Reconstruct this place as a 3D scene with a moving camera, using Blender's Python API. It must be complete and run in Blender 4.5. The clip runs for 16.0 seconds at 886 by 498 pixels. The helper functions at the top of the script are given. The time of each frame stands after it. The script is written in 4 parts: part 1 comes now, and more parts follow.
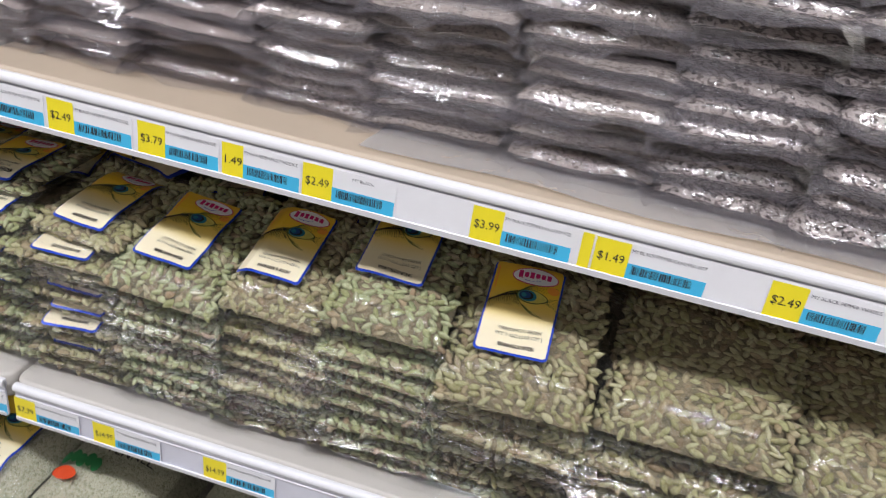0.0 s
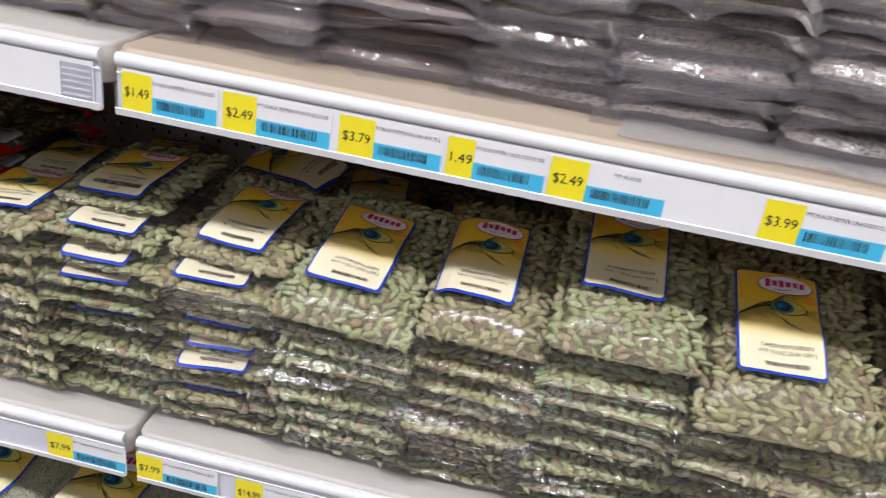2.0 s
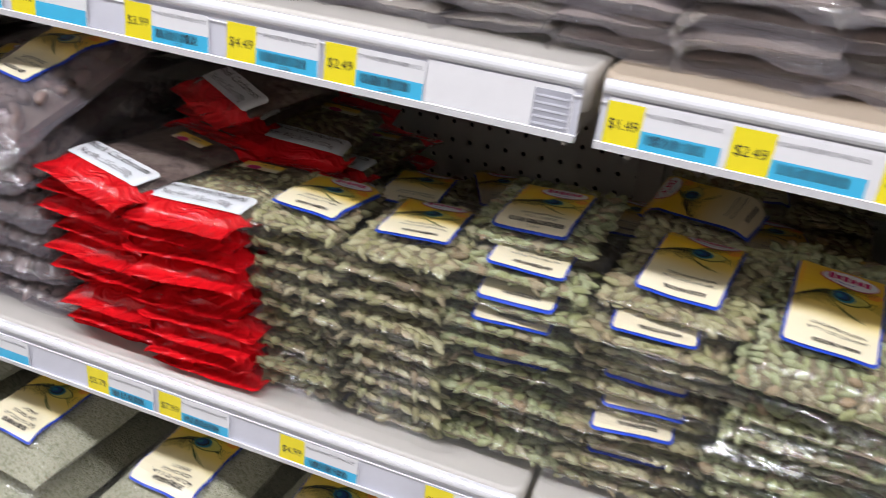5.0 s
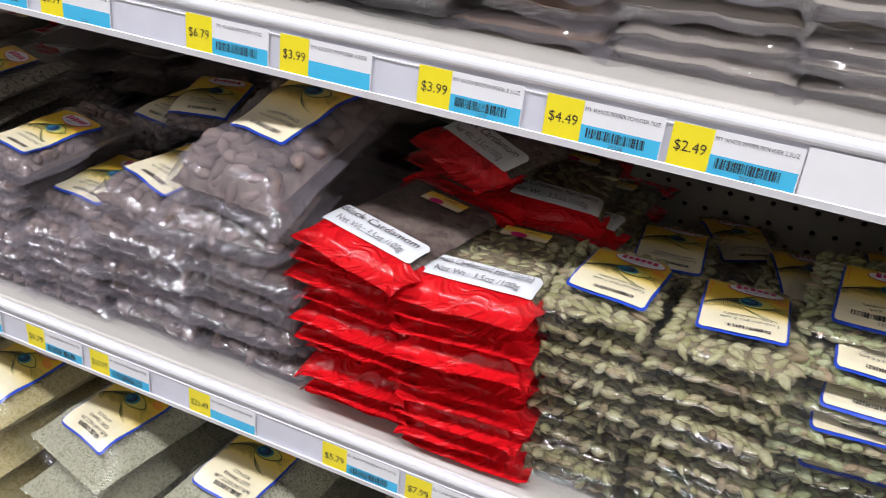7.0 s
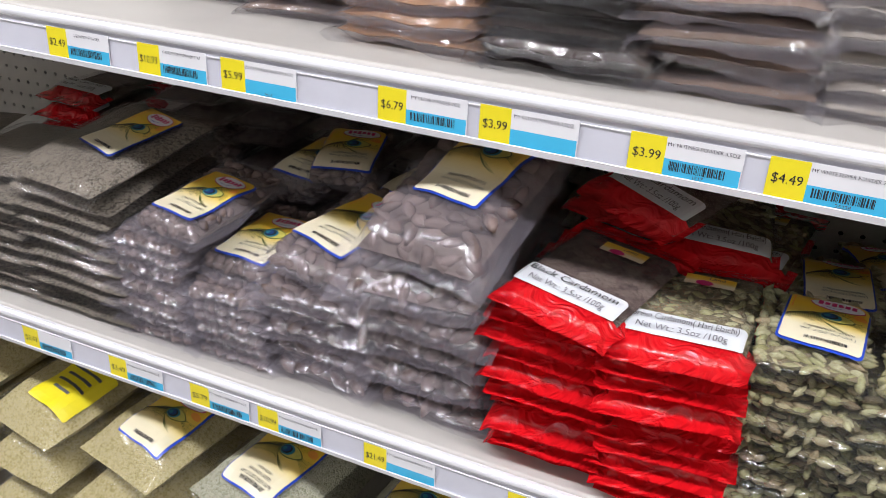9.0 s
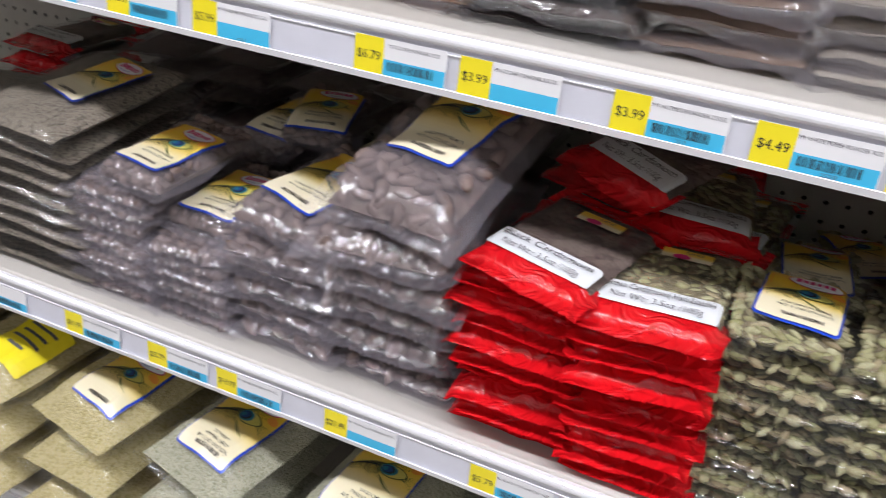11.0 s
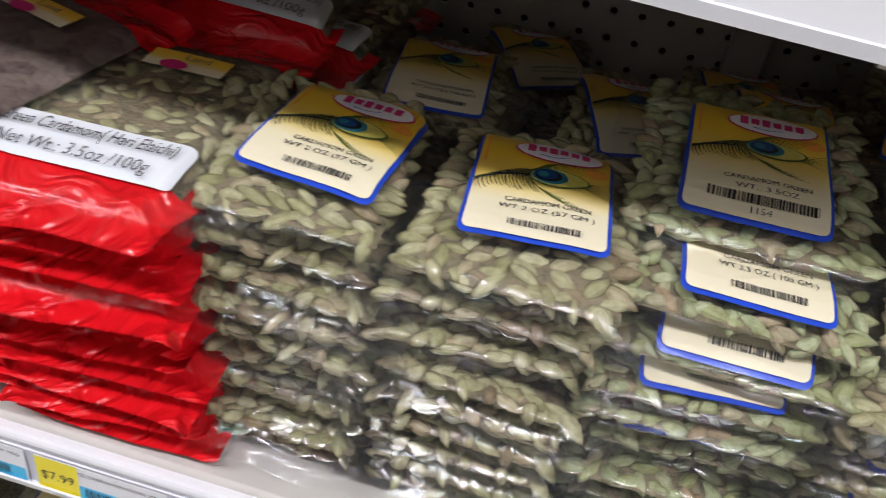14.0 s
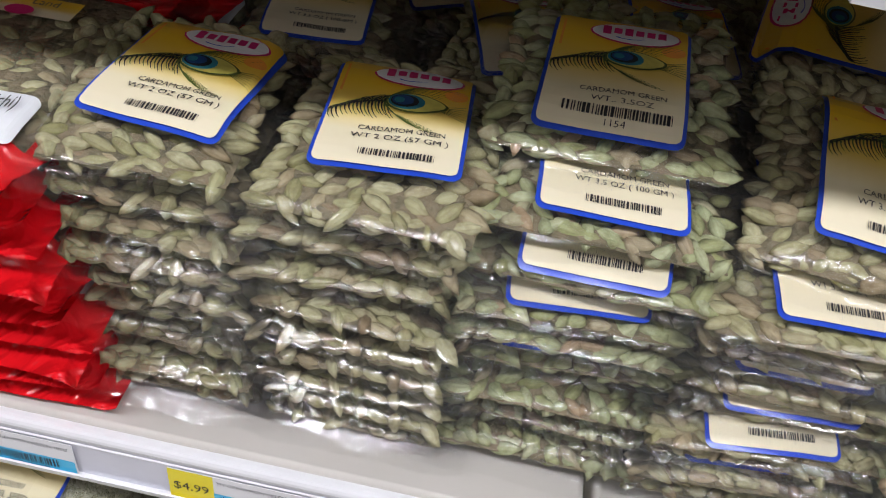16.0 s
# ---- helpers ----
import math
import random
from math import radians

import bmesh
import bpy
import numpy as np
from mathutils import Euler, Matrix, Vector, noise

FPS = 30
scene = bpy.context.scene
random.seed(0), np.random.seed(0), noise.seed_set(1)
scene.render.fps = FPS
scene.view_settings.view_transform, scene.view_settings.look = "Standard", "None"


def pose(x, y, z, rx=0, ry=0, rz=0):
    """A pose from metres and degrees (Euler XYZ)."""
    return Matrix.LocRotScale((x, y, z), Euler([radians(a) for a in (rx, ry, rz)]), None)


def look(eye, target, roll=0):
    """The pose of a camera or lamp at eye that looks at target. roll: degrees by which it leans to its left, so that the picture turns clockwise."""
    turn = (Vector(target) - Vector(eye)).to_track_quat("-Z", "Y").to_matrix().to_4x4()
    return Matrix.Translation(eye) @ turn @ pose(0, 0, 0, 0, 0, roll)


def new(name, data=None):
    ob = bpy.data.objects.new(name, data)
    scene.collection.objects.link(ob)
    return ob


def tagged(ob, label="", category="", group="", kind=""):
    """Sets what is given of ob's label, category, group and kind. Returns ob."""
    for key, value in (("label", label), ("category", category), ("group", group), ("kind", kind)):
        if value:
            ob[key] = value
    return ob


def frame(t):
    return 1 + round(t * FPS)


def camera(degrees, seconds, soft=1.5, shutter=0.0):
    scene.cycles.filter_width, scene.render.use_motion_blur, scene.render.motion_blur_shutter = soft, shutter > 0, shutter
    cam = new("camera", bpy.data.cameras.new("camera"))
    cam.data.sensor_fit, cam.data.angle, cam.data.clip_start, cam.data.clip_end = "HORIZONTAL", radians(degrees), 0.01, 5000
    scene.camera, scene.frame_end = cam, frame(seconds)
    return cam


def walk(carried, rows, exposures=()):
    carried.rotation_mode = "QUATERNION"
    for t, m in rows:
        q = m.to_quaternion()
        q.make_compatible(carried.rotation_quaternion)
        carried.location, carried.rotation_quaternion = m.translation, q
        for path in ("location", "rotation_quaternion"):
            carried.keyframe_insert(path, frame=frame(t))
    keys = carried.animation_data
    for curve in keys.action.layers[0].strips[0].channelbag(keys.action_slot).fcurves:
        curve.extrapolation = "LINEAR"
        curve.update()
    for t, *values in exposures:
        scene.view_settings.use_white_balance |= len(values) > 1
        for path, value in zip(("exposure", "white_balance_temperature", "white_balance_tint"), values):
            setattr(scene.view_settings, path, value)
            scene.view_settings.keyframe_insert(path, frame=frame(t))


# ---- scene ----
cam = camera(55.5, 16.0, soft=0.8, shutter=0.4)
PATH = [
    (0, (0.602, -0.598, 1.527), (0.19, 1.12, 0.59), 7.3),
    (0.5, (0.532, -0.594, 1.519), (0.214, 1.165, 0.621), 7.8),
    (1, (0.465, -0.594, 1.499), (0.2, 1.183, 0.619), 7.7),
    (1.5, (0.406, -0.586, 1.469), (0.135, 1.2, 0.612), 7.2),
    (2, (0.359, -0.572, 1.434), (0.055, 1.214, 0.586), 7.0),
    (2.5, (0.316, -0.568, 1.405), (-0.021, 1.217, 0.567), 7.5),
    (3, (0.278, -0.572, 1.384), (-0.096, 1.21, 0.558), 8.3),
    (3.5, (0.247, -0.58, 1.373), (-0.172, 1.191, 0.543), 8.9),
    (4, (0.218, -0.587, 1.373), (-0.288, 1.157, 0.535), 8.3),
    (4.5, (0.168, -0.581, 1.384), (-0.408, 1.143, 0.549), 7.0),
    (5, (0.095, -0.567, 1.385), (-0.522, 1.155, 0.577), 6.1),
    (5.2, (0.041, -0.564, 1.405), (-0.565, 1.147, 0.565), 5.6),
    (7.5, (-0.161, -0.553, 1.413), (-0.925, 1.087, 0.562), 4.2),
    (8, (-0.202, -0.582, 1.418), (-0.989, 1.062, 0.594), 1.9),
    (8.5, (-0.245, -0.61, 1.439), (-1.048, 1.028, 0.619), 1.2),
    (8.7, (-0.273, -0.612, 1.453), (-1.05, 1.024, 0.603), 1.1),
    (10.8, (-0.282, -0.61, 1.416), (-1.032, 1.038, 0.566), 4.9),
    (11, (-0.275, -0.598, 1.416), (-0.981, 1.06, 0.547), 5.4),
    (11.5, (-0.251, -0.56, 1.407), (-0.768, 1.142, 0.492), 7.9),
    (12, (-0.225, -0.513, 1.395), (-0.568, 1.196, 0.416), 9.6),
    (12.5, (-0.208, -0.449, 1.373), (-0.493, 1.24, 0.341), 9.0),
    (13, (-0.19, -0.384, 1.345), (-0.456, 1.284, 0.275), 9.2),
    (13.5, (-0.168, -0.316, 1.319), (-0.41, 1.318, 0.192), 10.2),
    (14, (-0.143, -0.268, 1.312), (-0.35, 1.326, 0.122), 10.8),
    (14.5, (-0.115, -0.234, 1.315), (-0.274, 1.314, 0.058), 10.9),
    (15, (-0.104, -0.232, 1.314), (-0.246, 1.294, 0.029), 10.1),
    (15.5, (-0.099, -0.243, 1.316), (-0.225, 1.268, 0.013), 9.3),
    (16, (-0.096, -0.255, 1.319), (-0.199, 1.245, 0.0), 8.9),
]
EXPOSURE = 0.0
LAMP = 43.5
FAR_ROW = 0.2
walk(cam, [(t, look(eye, target, roll)) for t, eye, target, roll in PATH], [(t, EXPOSURE + e) for t, e in ((0.0, 0.0), (1.5, 0.10), (3.0, 0.16), (8.0, 0.20), (12.0, 0.20), (13.5, 0.08), (14.5, -0.05), (16.0, -0.08))])

# ---- light and world ----
world = bpy.data.worlds.new("world")
scene.world = world
world.use_nodes = True
world.node_tree.nodes["Background"].inputs[0].default_value = (0.9, 0.95, 1.0, 1)
world.node_tree.nodes["Background"].inputs[1].default_value = 0.02
for ly, power in ((-0.95, LAMP), (-2.75, LAMP * FAR_ROW)):
    for lx in (-2.6, 0.0, 2.6):
        lamp = bpy.data.lights.new("tube_light", "AREA")
        lamp.shape, lamp.size, lamp.size_y, lamp.energy, lamp.color = "RECTANGLE", 2.4, 0.20, power, (0.965, 0.965, 1.045)
        lo = new("tube_light", lamp)
        lo.matrix_world = pose(lx, ly, 2.93)
        tagged(lo, "bright fluorescent tube light under the ceiling", "ceiling light", "ceiling tube lights")


# ---- materials ----
def material(name):
    m = bpy.data.materials.new(name)
    m.use_nodes = True
    return m, m.node_tree.nodes, m.node_tree.links, m.node_tree.nodes["Principled BSDF"]


def ramp(nodes, stops):
    r = nodes.new("ShaderNodeValToRGB")
    el = r.color_ramp.elements
    while len(el) < len(stops):
        el.new(0.5)
    for e, (p, c) in zip(el, stops):
        e.position, e.color = p, (*c, 1)
    return r


def tex(nodes, kind, scale, detail=3.0):
    t = nodes.new(kind)
    t.inputs["Scale"].default_value = scale
    if "Detail" in t.inputs:
        t.inputs["Detail"].default_value = detail
    return t


def bumped(nodes, links, bsdf, height, strength, distance):
    b = nodes.new("ShaderNodeBump")
    b.inputs["Strength"].default_value, b.inputs["Distance"].default_value = strength, distance
    links.new(height, b.inputs["Height"])
    links.new(b.outputs[0], bsdf.inputs["Normal"])
    return b


def plain(name, colour, rough=0.5, var=0.06, scale=30.0, bump=0.15, spec=0.5, coat=0.0):
    """Painted or printed surface with faint mottling."""
    m, n, l, b = material(name)
    co = n.new("ShaderNodeTexCoord")
    t = tex(n, "ShaderNodeTexNoise", scale, 5)
    l.new(co.outputs["Object"], t.inputs["Vector"])
    r = ramp(n, [(0.3, tuple(c * (1 - var) for c in colour)), (0.7, tuple(min(1, c * (1 + var)) for c in colour))])
    l.new(t.outputs["Fac"], r.inputs[0])
    l.new(r.outputs[0], b.inputs["Base Color"])
    b.inputs["Roughness"].default_value = rough
    b.inputs["Specular IOR Level"].default_value = spec
    b.inputs["Coat Weight"].default_value = coat
    b.inputs["Coat Roughness"].default_value = 0.12
    if bump:
        bumped(n, l, b, t.outputs["Fac"], bump, 0.0006)
    return m


def clear_film(name, haze=0.10, rough=0.07, milky=(0.8, 0.82, 0.85), crease=1.0, gloss=0.09, lumps=0.0, cell=75.0):
    """Thin clear bag plastic: see-through, glossy, creased, pressed out by what it holds."""
    m, n, l, b = material(name)
    n.remove(b)
    out = n["Material Output"]
    co = n.new("ShaderNodeTexCoord")
    info = n.new("ShaderNodeObjectInfo")
    off = n.new("ShaderNodeVectorMath")
    off.operation = "ADD"
    l.new(co.outputs["Object"], off.inputs[0])
    l.new(info.outputs["Random"], off.inputs[1])
    # long soft folds running back from the seals, and sharp crumples
    stretch = n.new("ShaderNodeVectorMath")
    stretch.operation = "MULTIPLY"
    l.new(off.outputs[0], stretch.inputs[0])
    stretch.inputs[1].default_value = (1.6, 0.7, 1.0)
    wav = tex(n, "ShaderNodeTexNoise", 30, 2)
    wav.inputs["Distortion"].default_value = 0.8
    l.new(stretch.outputs[0], wav.inputs["Vector"])
    crum = tex(n, "ShaderNodeTexVoronoi", 38)
    crum.feature = "DISTANCE_TO_EDGE"
    l.new(stretch.outputs[0], crum.inputs["Vector"])
    fold = ramp(n, [(0.0, (0.0, 0.0, 0.0)), (0.22, (1, 1, 1))])
    l.new(crum.outputs["Distance"], fold.inputs[0])
    h1 = n.new("ShaderNodeMath")
    h1.operation = "MULTIPLY_ADD"
    l.new(fold.outputs[0], h1.inputs[0])
    h1.inputs[1].default_value = 0.10
    l.new(wav.outputs["Fac"], h1.inputs[2])
    vor = tex(n, "ShaderNodeTexVoronoi", cell)
    vor.feature = "SMOOTH_F1"
    l.new(off.outputs[0], vor.inputs["Vector"])
    h2 = n.new("ShaderNodeMath")
    h2.operation = "MULTIPLY_ADD"
    l.new(vor.outputs["Distance"], h2.inputs[0])
    h2.inputs[1].default_value = -lumps
    l.new(h1.outputs[0], h2.inputs[2])
    bump = n.new("ShaderNodeBump")
    bump.inputs["Strength"].default_value, bump.inputs["Distance"].default_value = 0.5 * crease, 0.0055
    l.new(h2.outputs[0], bump.inputs["Height"])
    gl = n.new("ShaderNodeBsdfGlossy")
    gl.inputs["Roughness"].default_value = rough
    l.new(bump.outputs[0], gl.inputs["Normal"])
    tr = n.new("ShaderNodeBsdfTransparent")
    tr.inputs[0].default_value = (1, 1, 1, 1)
    df = n.new("ShaderNodeBsdfDiffuse")
    df.inputs[0].default_value = (*milky, 1)
    l.new(bump.outputs[0], df.inputs["Normal"])
    hz = n.new("ShaderNodeMixShader")
    hz.inputs[0].default_value = haze
    l.new(tr.outputs[0], hz.inputs[1])
    l.new(df.outputs[0], hz.inputs[2])
    fr = n.new("ShaderNodeLayerWeight")
    l.new(bump.outputs[0], fr.inputs["Normal"])
    powr = n.new("ShaderNodeMath")
    powr.operation = "POWER"
    l.new(fr.outputs["Facing"], powr.inputs[0])
    powr.inputs[1].default_value = 4.0
    gain = n.new("ShaderNodeMath")
    gain.operation, gain.use_clamp = "MULTIPLY_ADD", True
    l.new(powr.outputs[0], gain.inputs[0])
    gain.inputs[1].default_value, gain.inputs[2].default_value = 0.35, gloss
    mx = n.new("ShaderNodeMixShader")
    l.new(gain.outputs[0], mx.inputs[0])
    l.new(hz.outputs[0], mx.inputs[1])
    l.new(gl.outputs[0], mx.inputs[2])
    l.new(mx.outputs[0], out.inputs["Surface"])
    return m


def pod_material(name, stops, stripes=260.0, rough=0.55):
    """Dry seed pods: each pod its own shade, ridged along its length."""
    m, n, l, b = material(name)
    geo = n.new("ShaderNodeNewGeometry")
    info = n.new("ShaderNodeObjectInfo")
    add = n.new("ShaderNodeMath")
    add.operation = "ADD"
    l.new(geo.outputs["Random Per Island"], add.inputs[0])
    sc = n.new("ShaderNodeMath")
    sc.operation = "MULTIPLY"
    l.new(info.outputs["Random"], sc.inputs[0])
    sc.inputs[1].default_value = 0.45
    l.new(sc.outputs[0], add.inputs[1])
    fr = n.new("ShaderNodeMath")
    fr.operation = "FRACT"
    l.new(add.outputs[0], fr.inputs[0])
    r = ramp(n, stops)
    l.new(fr.outputs[0], r.inputs[0])
    co = n.new("ShaderNodeTexCoord")
    t = tex(n, "ShaderNodeTexNoise", stripes, 4)
    l.new(co.outputs["Object"], t.inputs["Vector"])
    mixc = n.new("ShaderNodeMix")
    mixc.data_type, mixc.blend_type = "RGBA", "MULTIPLY"
    mixc.inputs[0].default_value = 0.55
    l.new(r.outputs[0], mixc.inputs[6])
    dark = ramp(n, [(0.35, (0.55, 0.5, 0.45)), (0.6, (1, 1, 1))])
    l.new(t.outputs["Fac"], dark.inputs[0])
    l.new(dark.outputs[0], mixc.inputs[7])
    uv = n.new("ShaderNodeUVMap")
    uv.uv_map = "UVMap"
    sep = n.new("ShaderNodeSeparateXYZ")
    l.new(uv.outputs[0], sep.inputs[0])
    wob = n.new("ShaderNodeMath")
    wob.operation = "MULTIPLY_ADD"
    l.new(t.outputs["Fac"], wob.inputs[0])
    wob.inputs[1].default_value = 0.25
    l.new(sep.outputs[0], wob.inputs[2])
    mul = n.new("ShaderNodeMath")
    mul.operation = "MULTIPLY"
    l.new(wob.outputs[0], mul.inputs[0])
    mul.inputs[1].default_value = 34.0
    sn = n.new("ShaderNodeMath")
    sn.operation = "SINE"
    l.new(mul.outputs[0], sn.inputs[0])
    rib = ramp(n, [(0.0, (0.70, 0.66, 0.58)), (0.55, (1, 1, 1))])
    l.new(sn.outputs[0], rib.inputs[0])
    tip = ramp(n, [(0.0, (0.45, 0.36, 0.28)), (0.16, (1, 1, 1)), (0.86, (1, 1, 1)), (1.0, (0.50, 0.42, 0.32))])
    l.new(sep.outputs[1], tip.inputs[0])
    m2 = n.new("ShaderNodeMix")
    m2.data_type, m2.blend_type = "RGBA", "MULTIPLY"
    m2.inputs[0].default_value = 0.22
    l.new(mixc.outputs[2], m2.inputs[6])
    l.new(rib.outputs[0], m2.inputs[7])
    m3 = n.new("ShaderNodeMix")
    m3.data_type, m3.blend_type = "RGBA", "MULTIPLY"
    m3.inputs[0].default_value = 0.9
    l.new(m2.outputs[2], m3.inputs[6])
    l.new(tip.outputs[0], m3.inputs[7])
    l.new(m3.outputs[2], b.inputs["Base Color"])
    b.inputs["Roughness"].default_value = rough
    b.inputs["Specular IOR Level"].default_value = 0.3
    bumped(n, l, b, sn.outputs[0], 0.2, 0.0005)
    return m


def grain_material(name, stops, scale=420.0, bump=0.8, soft=False, rough=0.7):
    """Loose grains or powder packed in a bag: cells of varied tone with clumps."""
    m, n, l, b = material(name)
    co = n.new("ShaderNodeTexCoord")
    info = n.new("ShaderNodeObjectInfo")
    off = n.new("ShaderNodeVectorMath")
    off.operation = "ADD"
    l.new(co.outputs["Object"], off.inputs[0])
    l.new(info.outputs["Random"], off.inputs[1])
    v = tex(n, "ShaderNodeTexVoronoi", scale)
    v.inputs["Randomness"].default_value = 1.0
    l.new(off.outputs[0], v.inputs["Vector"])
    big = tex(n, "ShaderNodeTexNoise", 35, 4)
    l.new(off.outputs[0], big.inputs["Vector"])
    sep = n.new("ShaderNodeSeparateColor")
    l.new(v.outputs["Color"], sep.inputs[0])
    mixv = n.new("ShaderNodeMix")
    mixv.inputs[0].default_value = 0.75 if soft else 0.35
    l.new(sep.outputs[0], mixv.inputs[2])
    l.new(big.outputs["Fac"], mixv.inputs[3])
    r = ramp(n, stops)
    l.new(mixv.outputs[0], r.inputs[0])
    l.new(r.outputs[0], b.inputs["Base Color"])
    b.inputs["Roughness"].default_value = rough
    inv = n.new("ShaderNodeMath")
    inv.operation = "SUBTRACT"
    inv.inputs[0].default_value = 1.0
    l.new(v.outputs["Distance"], inv.inputs[1])
    bumped(n, l, b, inv.outputs[0], bump, 0.0015)
    return m


FILM = clear_film("clear_film", haze=0.005, gloss=0.034, rough=0.055, crease=0.55, lumps=0.28)
FILM_SEAL = clear_film("sealed_film_edge", haze=0.010, rough=0.06, crease=1.2, gloss=0.05)
FILM_MILKY = clear_film("milky_film", haze=0.11, milky=(0.60, 0.55, 0.62), rough=0.08, crease=1.0, gloss=0.07, lumps=0.6, cell=48)
FILM_GREY = clear_film("grey_film", haze=0.07, milky=(0.72, 0.68, 0.76), rough=0.09, crease=2.2, gloss=0.19)
FILM_SHINY = clear_film("shiny_film", haze=0.03, rough=0.09, crease=1.8, gloss=0.28)
LINER = clear_film("shelf_liner_film", haze=0.40, milky=(0.66, 0.65, 0.66), rough=0.10, crease=0.7, gloss=0.12)
GREEN_PODS = pod_material("green_pods", [(0.0, (0.293, 0.282, 0.130)), (0.2, (0.429, 0.409, 0.232)), (0.4, (0.507, 0.488, 0.306)), (0.6, (0.371, 0.371, 0.185)), (0.75, (0.458, 0.409, 0.260)), (0.9, (0.390, 0.322, 0.195)), (1.0, (0.254, 0.195, 0.121))])
PALE_PODS = pod_material("pale_green_pods", [(0.0, (0.350, 0.369, 0.169)), (0.25, (0.409, 0.447, 0.245)), (0.5, (0.496, 0.525, 0.329)), (0.7, (0.340, 0.389, 0.207)), (0.88, (0.447, 0.409, 0.273)), (1.0, (0.409, 0.302, 0.189))])
BLACK_PODS = pod_material("black_pods", [(0.0, (0.10, 0.07, 0.06)), (0.4, (0.20, 0.145, 0.127)), (0.7, (0.28, 0.21, 0.19)), (1.0, (0.155, 0.11, 0.097))], stripes=120)
# core darker than the pods: shade between them is put into its colour
FILL_SHADED_GREEN = grain_material("shaded_green_fill", [(0.2, (0.05, 0.042, 0.026)), (0.6, (0.15, 0.13, 0.075)), (0.9, (0.22, 0.18, 0.11))], 150, 1.0)
FILL_BLACK = grain_material("black_fill", [(0.2, (0.04, 0.025, 0.02)), (0.6, (0.11, 0.075, 0.065)), (0.9, (0.16, 0.12, 0.10))], 90, 1.0)
PEPPER = grain_material("peppercorns", [(0.15, (0.03, 0.022, 0.02)), (0.55, (0.11, 0.08, 0.07)), (0.72, (0.34, 0.28, 0.25)), (0.85, (0.66, 0.58, 0.53))], 260, 1.0)
PEPPER_COARSE = grain_material("coarse_pepper", [(0.15, (0.06, 0.045, 0.04)), (0.5, (0.27, 0.22, 0.19)), (0.85, (0.62, 0.54, 0.48))], 340, 0.8)
PEPPER_POWDER = grain_material("pepper_powder", [(0.3, (0.36, 0.29, 0.26)), (0.7, (0.54, 0.455, 0.41))], 700, 0.5, soft=True)
WHITE_PEPPER = grain_material("white_pepper_powder", [(0.3, (0.50, 0.44, 0.36)), (0.7, (0.62, 0.56, 0.48))], 900, 0.3, soft=True)
NUTMEG = grain_material("nutmeg_powder", [(0.3, (0.24, 0.15, 0.10)), (0.7, (0.36, 0.25, 0.18))], 900, 0.3, soft=True)
CLOVE = grain_material("clove_powder", [(0.3, (0.05, 0.035, 0.035)), (0.7, (0.12, 0.085, 0.075))], 700, 0.4, soft=True)
CINNAMON = grain_material("cinnamon_powder", [(0.3, (0.36, 0.17, 0.07)), (0.7, (0.52, 0.28, 0.13))], 900, 0.3, soft=True)
SEEDS_GREY = grain_material("grey_seeds", [(0.2, (0.045, 0.036, 0.027)), (0.55, (0.11, 0.09, 0.068)), (0.85, (0.27, 0.23, 0.18))], 380, 0.9)
FENNEL = grain_material("fennel_seeds", [(0.2, (0.22, 0.22, 0.13)), (0.5, (0.36, 0.36, 0.24)), (0.85, (0.52, 0.51, 0.38))], 360, 1.0)
FENNEL_GOLD = grain_material("golden_fennel_seeds", [(0.2, (0.30, 0.24, 0.08)), (0.5, (0.46, 0.38, 0.16)), (0.85, (0.60, 0.52, 0.28))], 360, 1.0)
RED_FOIL = plain("red_bag_plastic", (0.72, 0.008, 0.014), 0.13, 0.08, 34, 1.0, 0.5, 0.6)
for node in RED_FOIL.node_tree.nodes:
    if node.type == "BUMP":
        node.inputs["Distance"].default_value = 0.016
    if node.type == "TEX_NOISE":
        node.inputs["Distortion"].default_value = 1.2
        node.inputs["Detail"].default_value = 2.5
# warm reflection on the cream deck, put into the paint colour
DECK_WARM_LIT = plain("warm_lit_shelf_paint", (0.50, 0.41, 0.31), 0.42, 0.05, 14, 0.06)
SHELF_PAINT = plain("shelf_paint", (0.55, 0.52, 0.475), 0.34, 0.04, 14, 0.06)
CHANNEL_WHITE = plain("channel_white", (0.66, 0.66, 0.72), 0.25, 0.05, 20, 0.05, 0.5, 0.3)
CHANNEL_LIP = plain("channel_lip", (0.80, 0.80, 0.82), 0.18, 0.03, 20, 0.03, 0.6, 0.5)
PEGBOARD = plain("pegboard_paint", (0.62, 0.60, 0.55), 0.5, 0.06, 25, 0.1)
GAP_SHADE = plain("gap_shade", (0.03, 0.028, 0.026), 0.8, 0.1, 20, 0)
PAPER = plain("tag_paper", (0.83, 0.82, 0.83), 0.35, 0.02, 40, 0.02, 0.5, 0.25)
TAG_YELLOW = plain("tag_yellow", (0.90, 0.76, 0.02), 0.35, 0.03, 40, 0.02, 0.5, 0.25)
TAG_BLUE = plain("tag_blue", (0.06, 0.50, 0.78), 0.35, 0.03, 40, 0.02, 0.5, 0.25)
INK = plain("black_ink", (0.02, 0.018, 0.02), 0.5, 0.0, 40, 0)
INK_GREY = plain("grey_ink", (0.11, 0.105, 0.12), 0.5, 0.0, 40, 0)
GREY_PATCH = plain("grey_code_patch", (0.42, 0.42, 0.47), 0.4, 0.06, 60, 0.02)
LABEL_BLUE = plain("label_blue", (0.02, 0.07, 0.55), 0.3, 0.05, 40, 0, 0.5, 0.3)
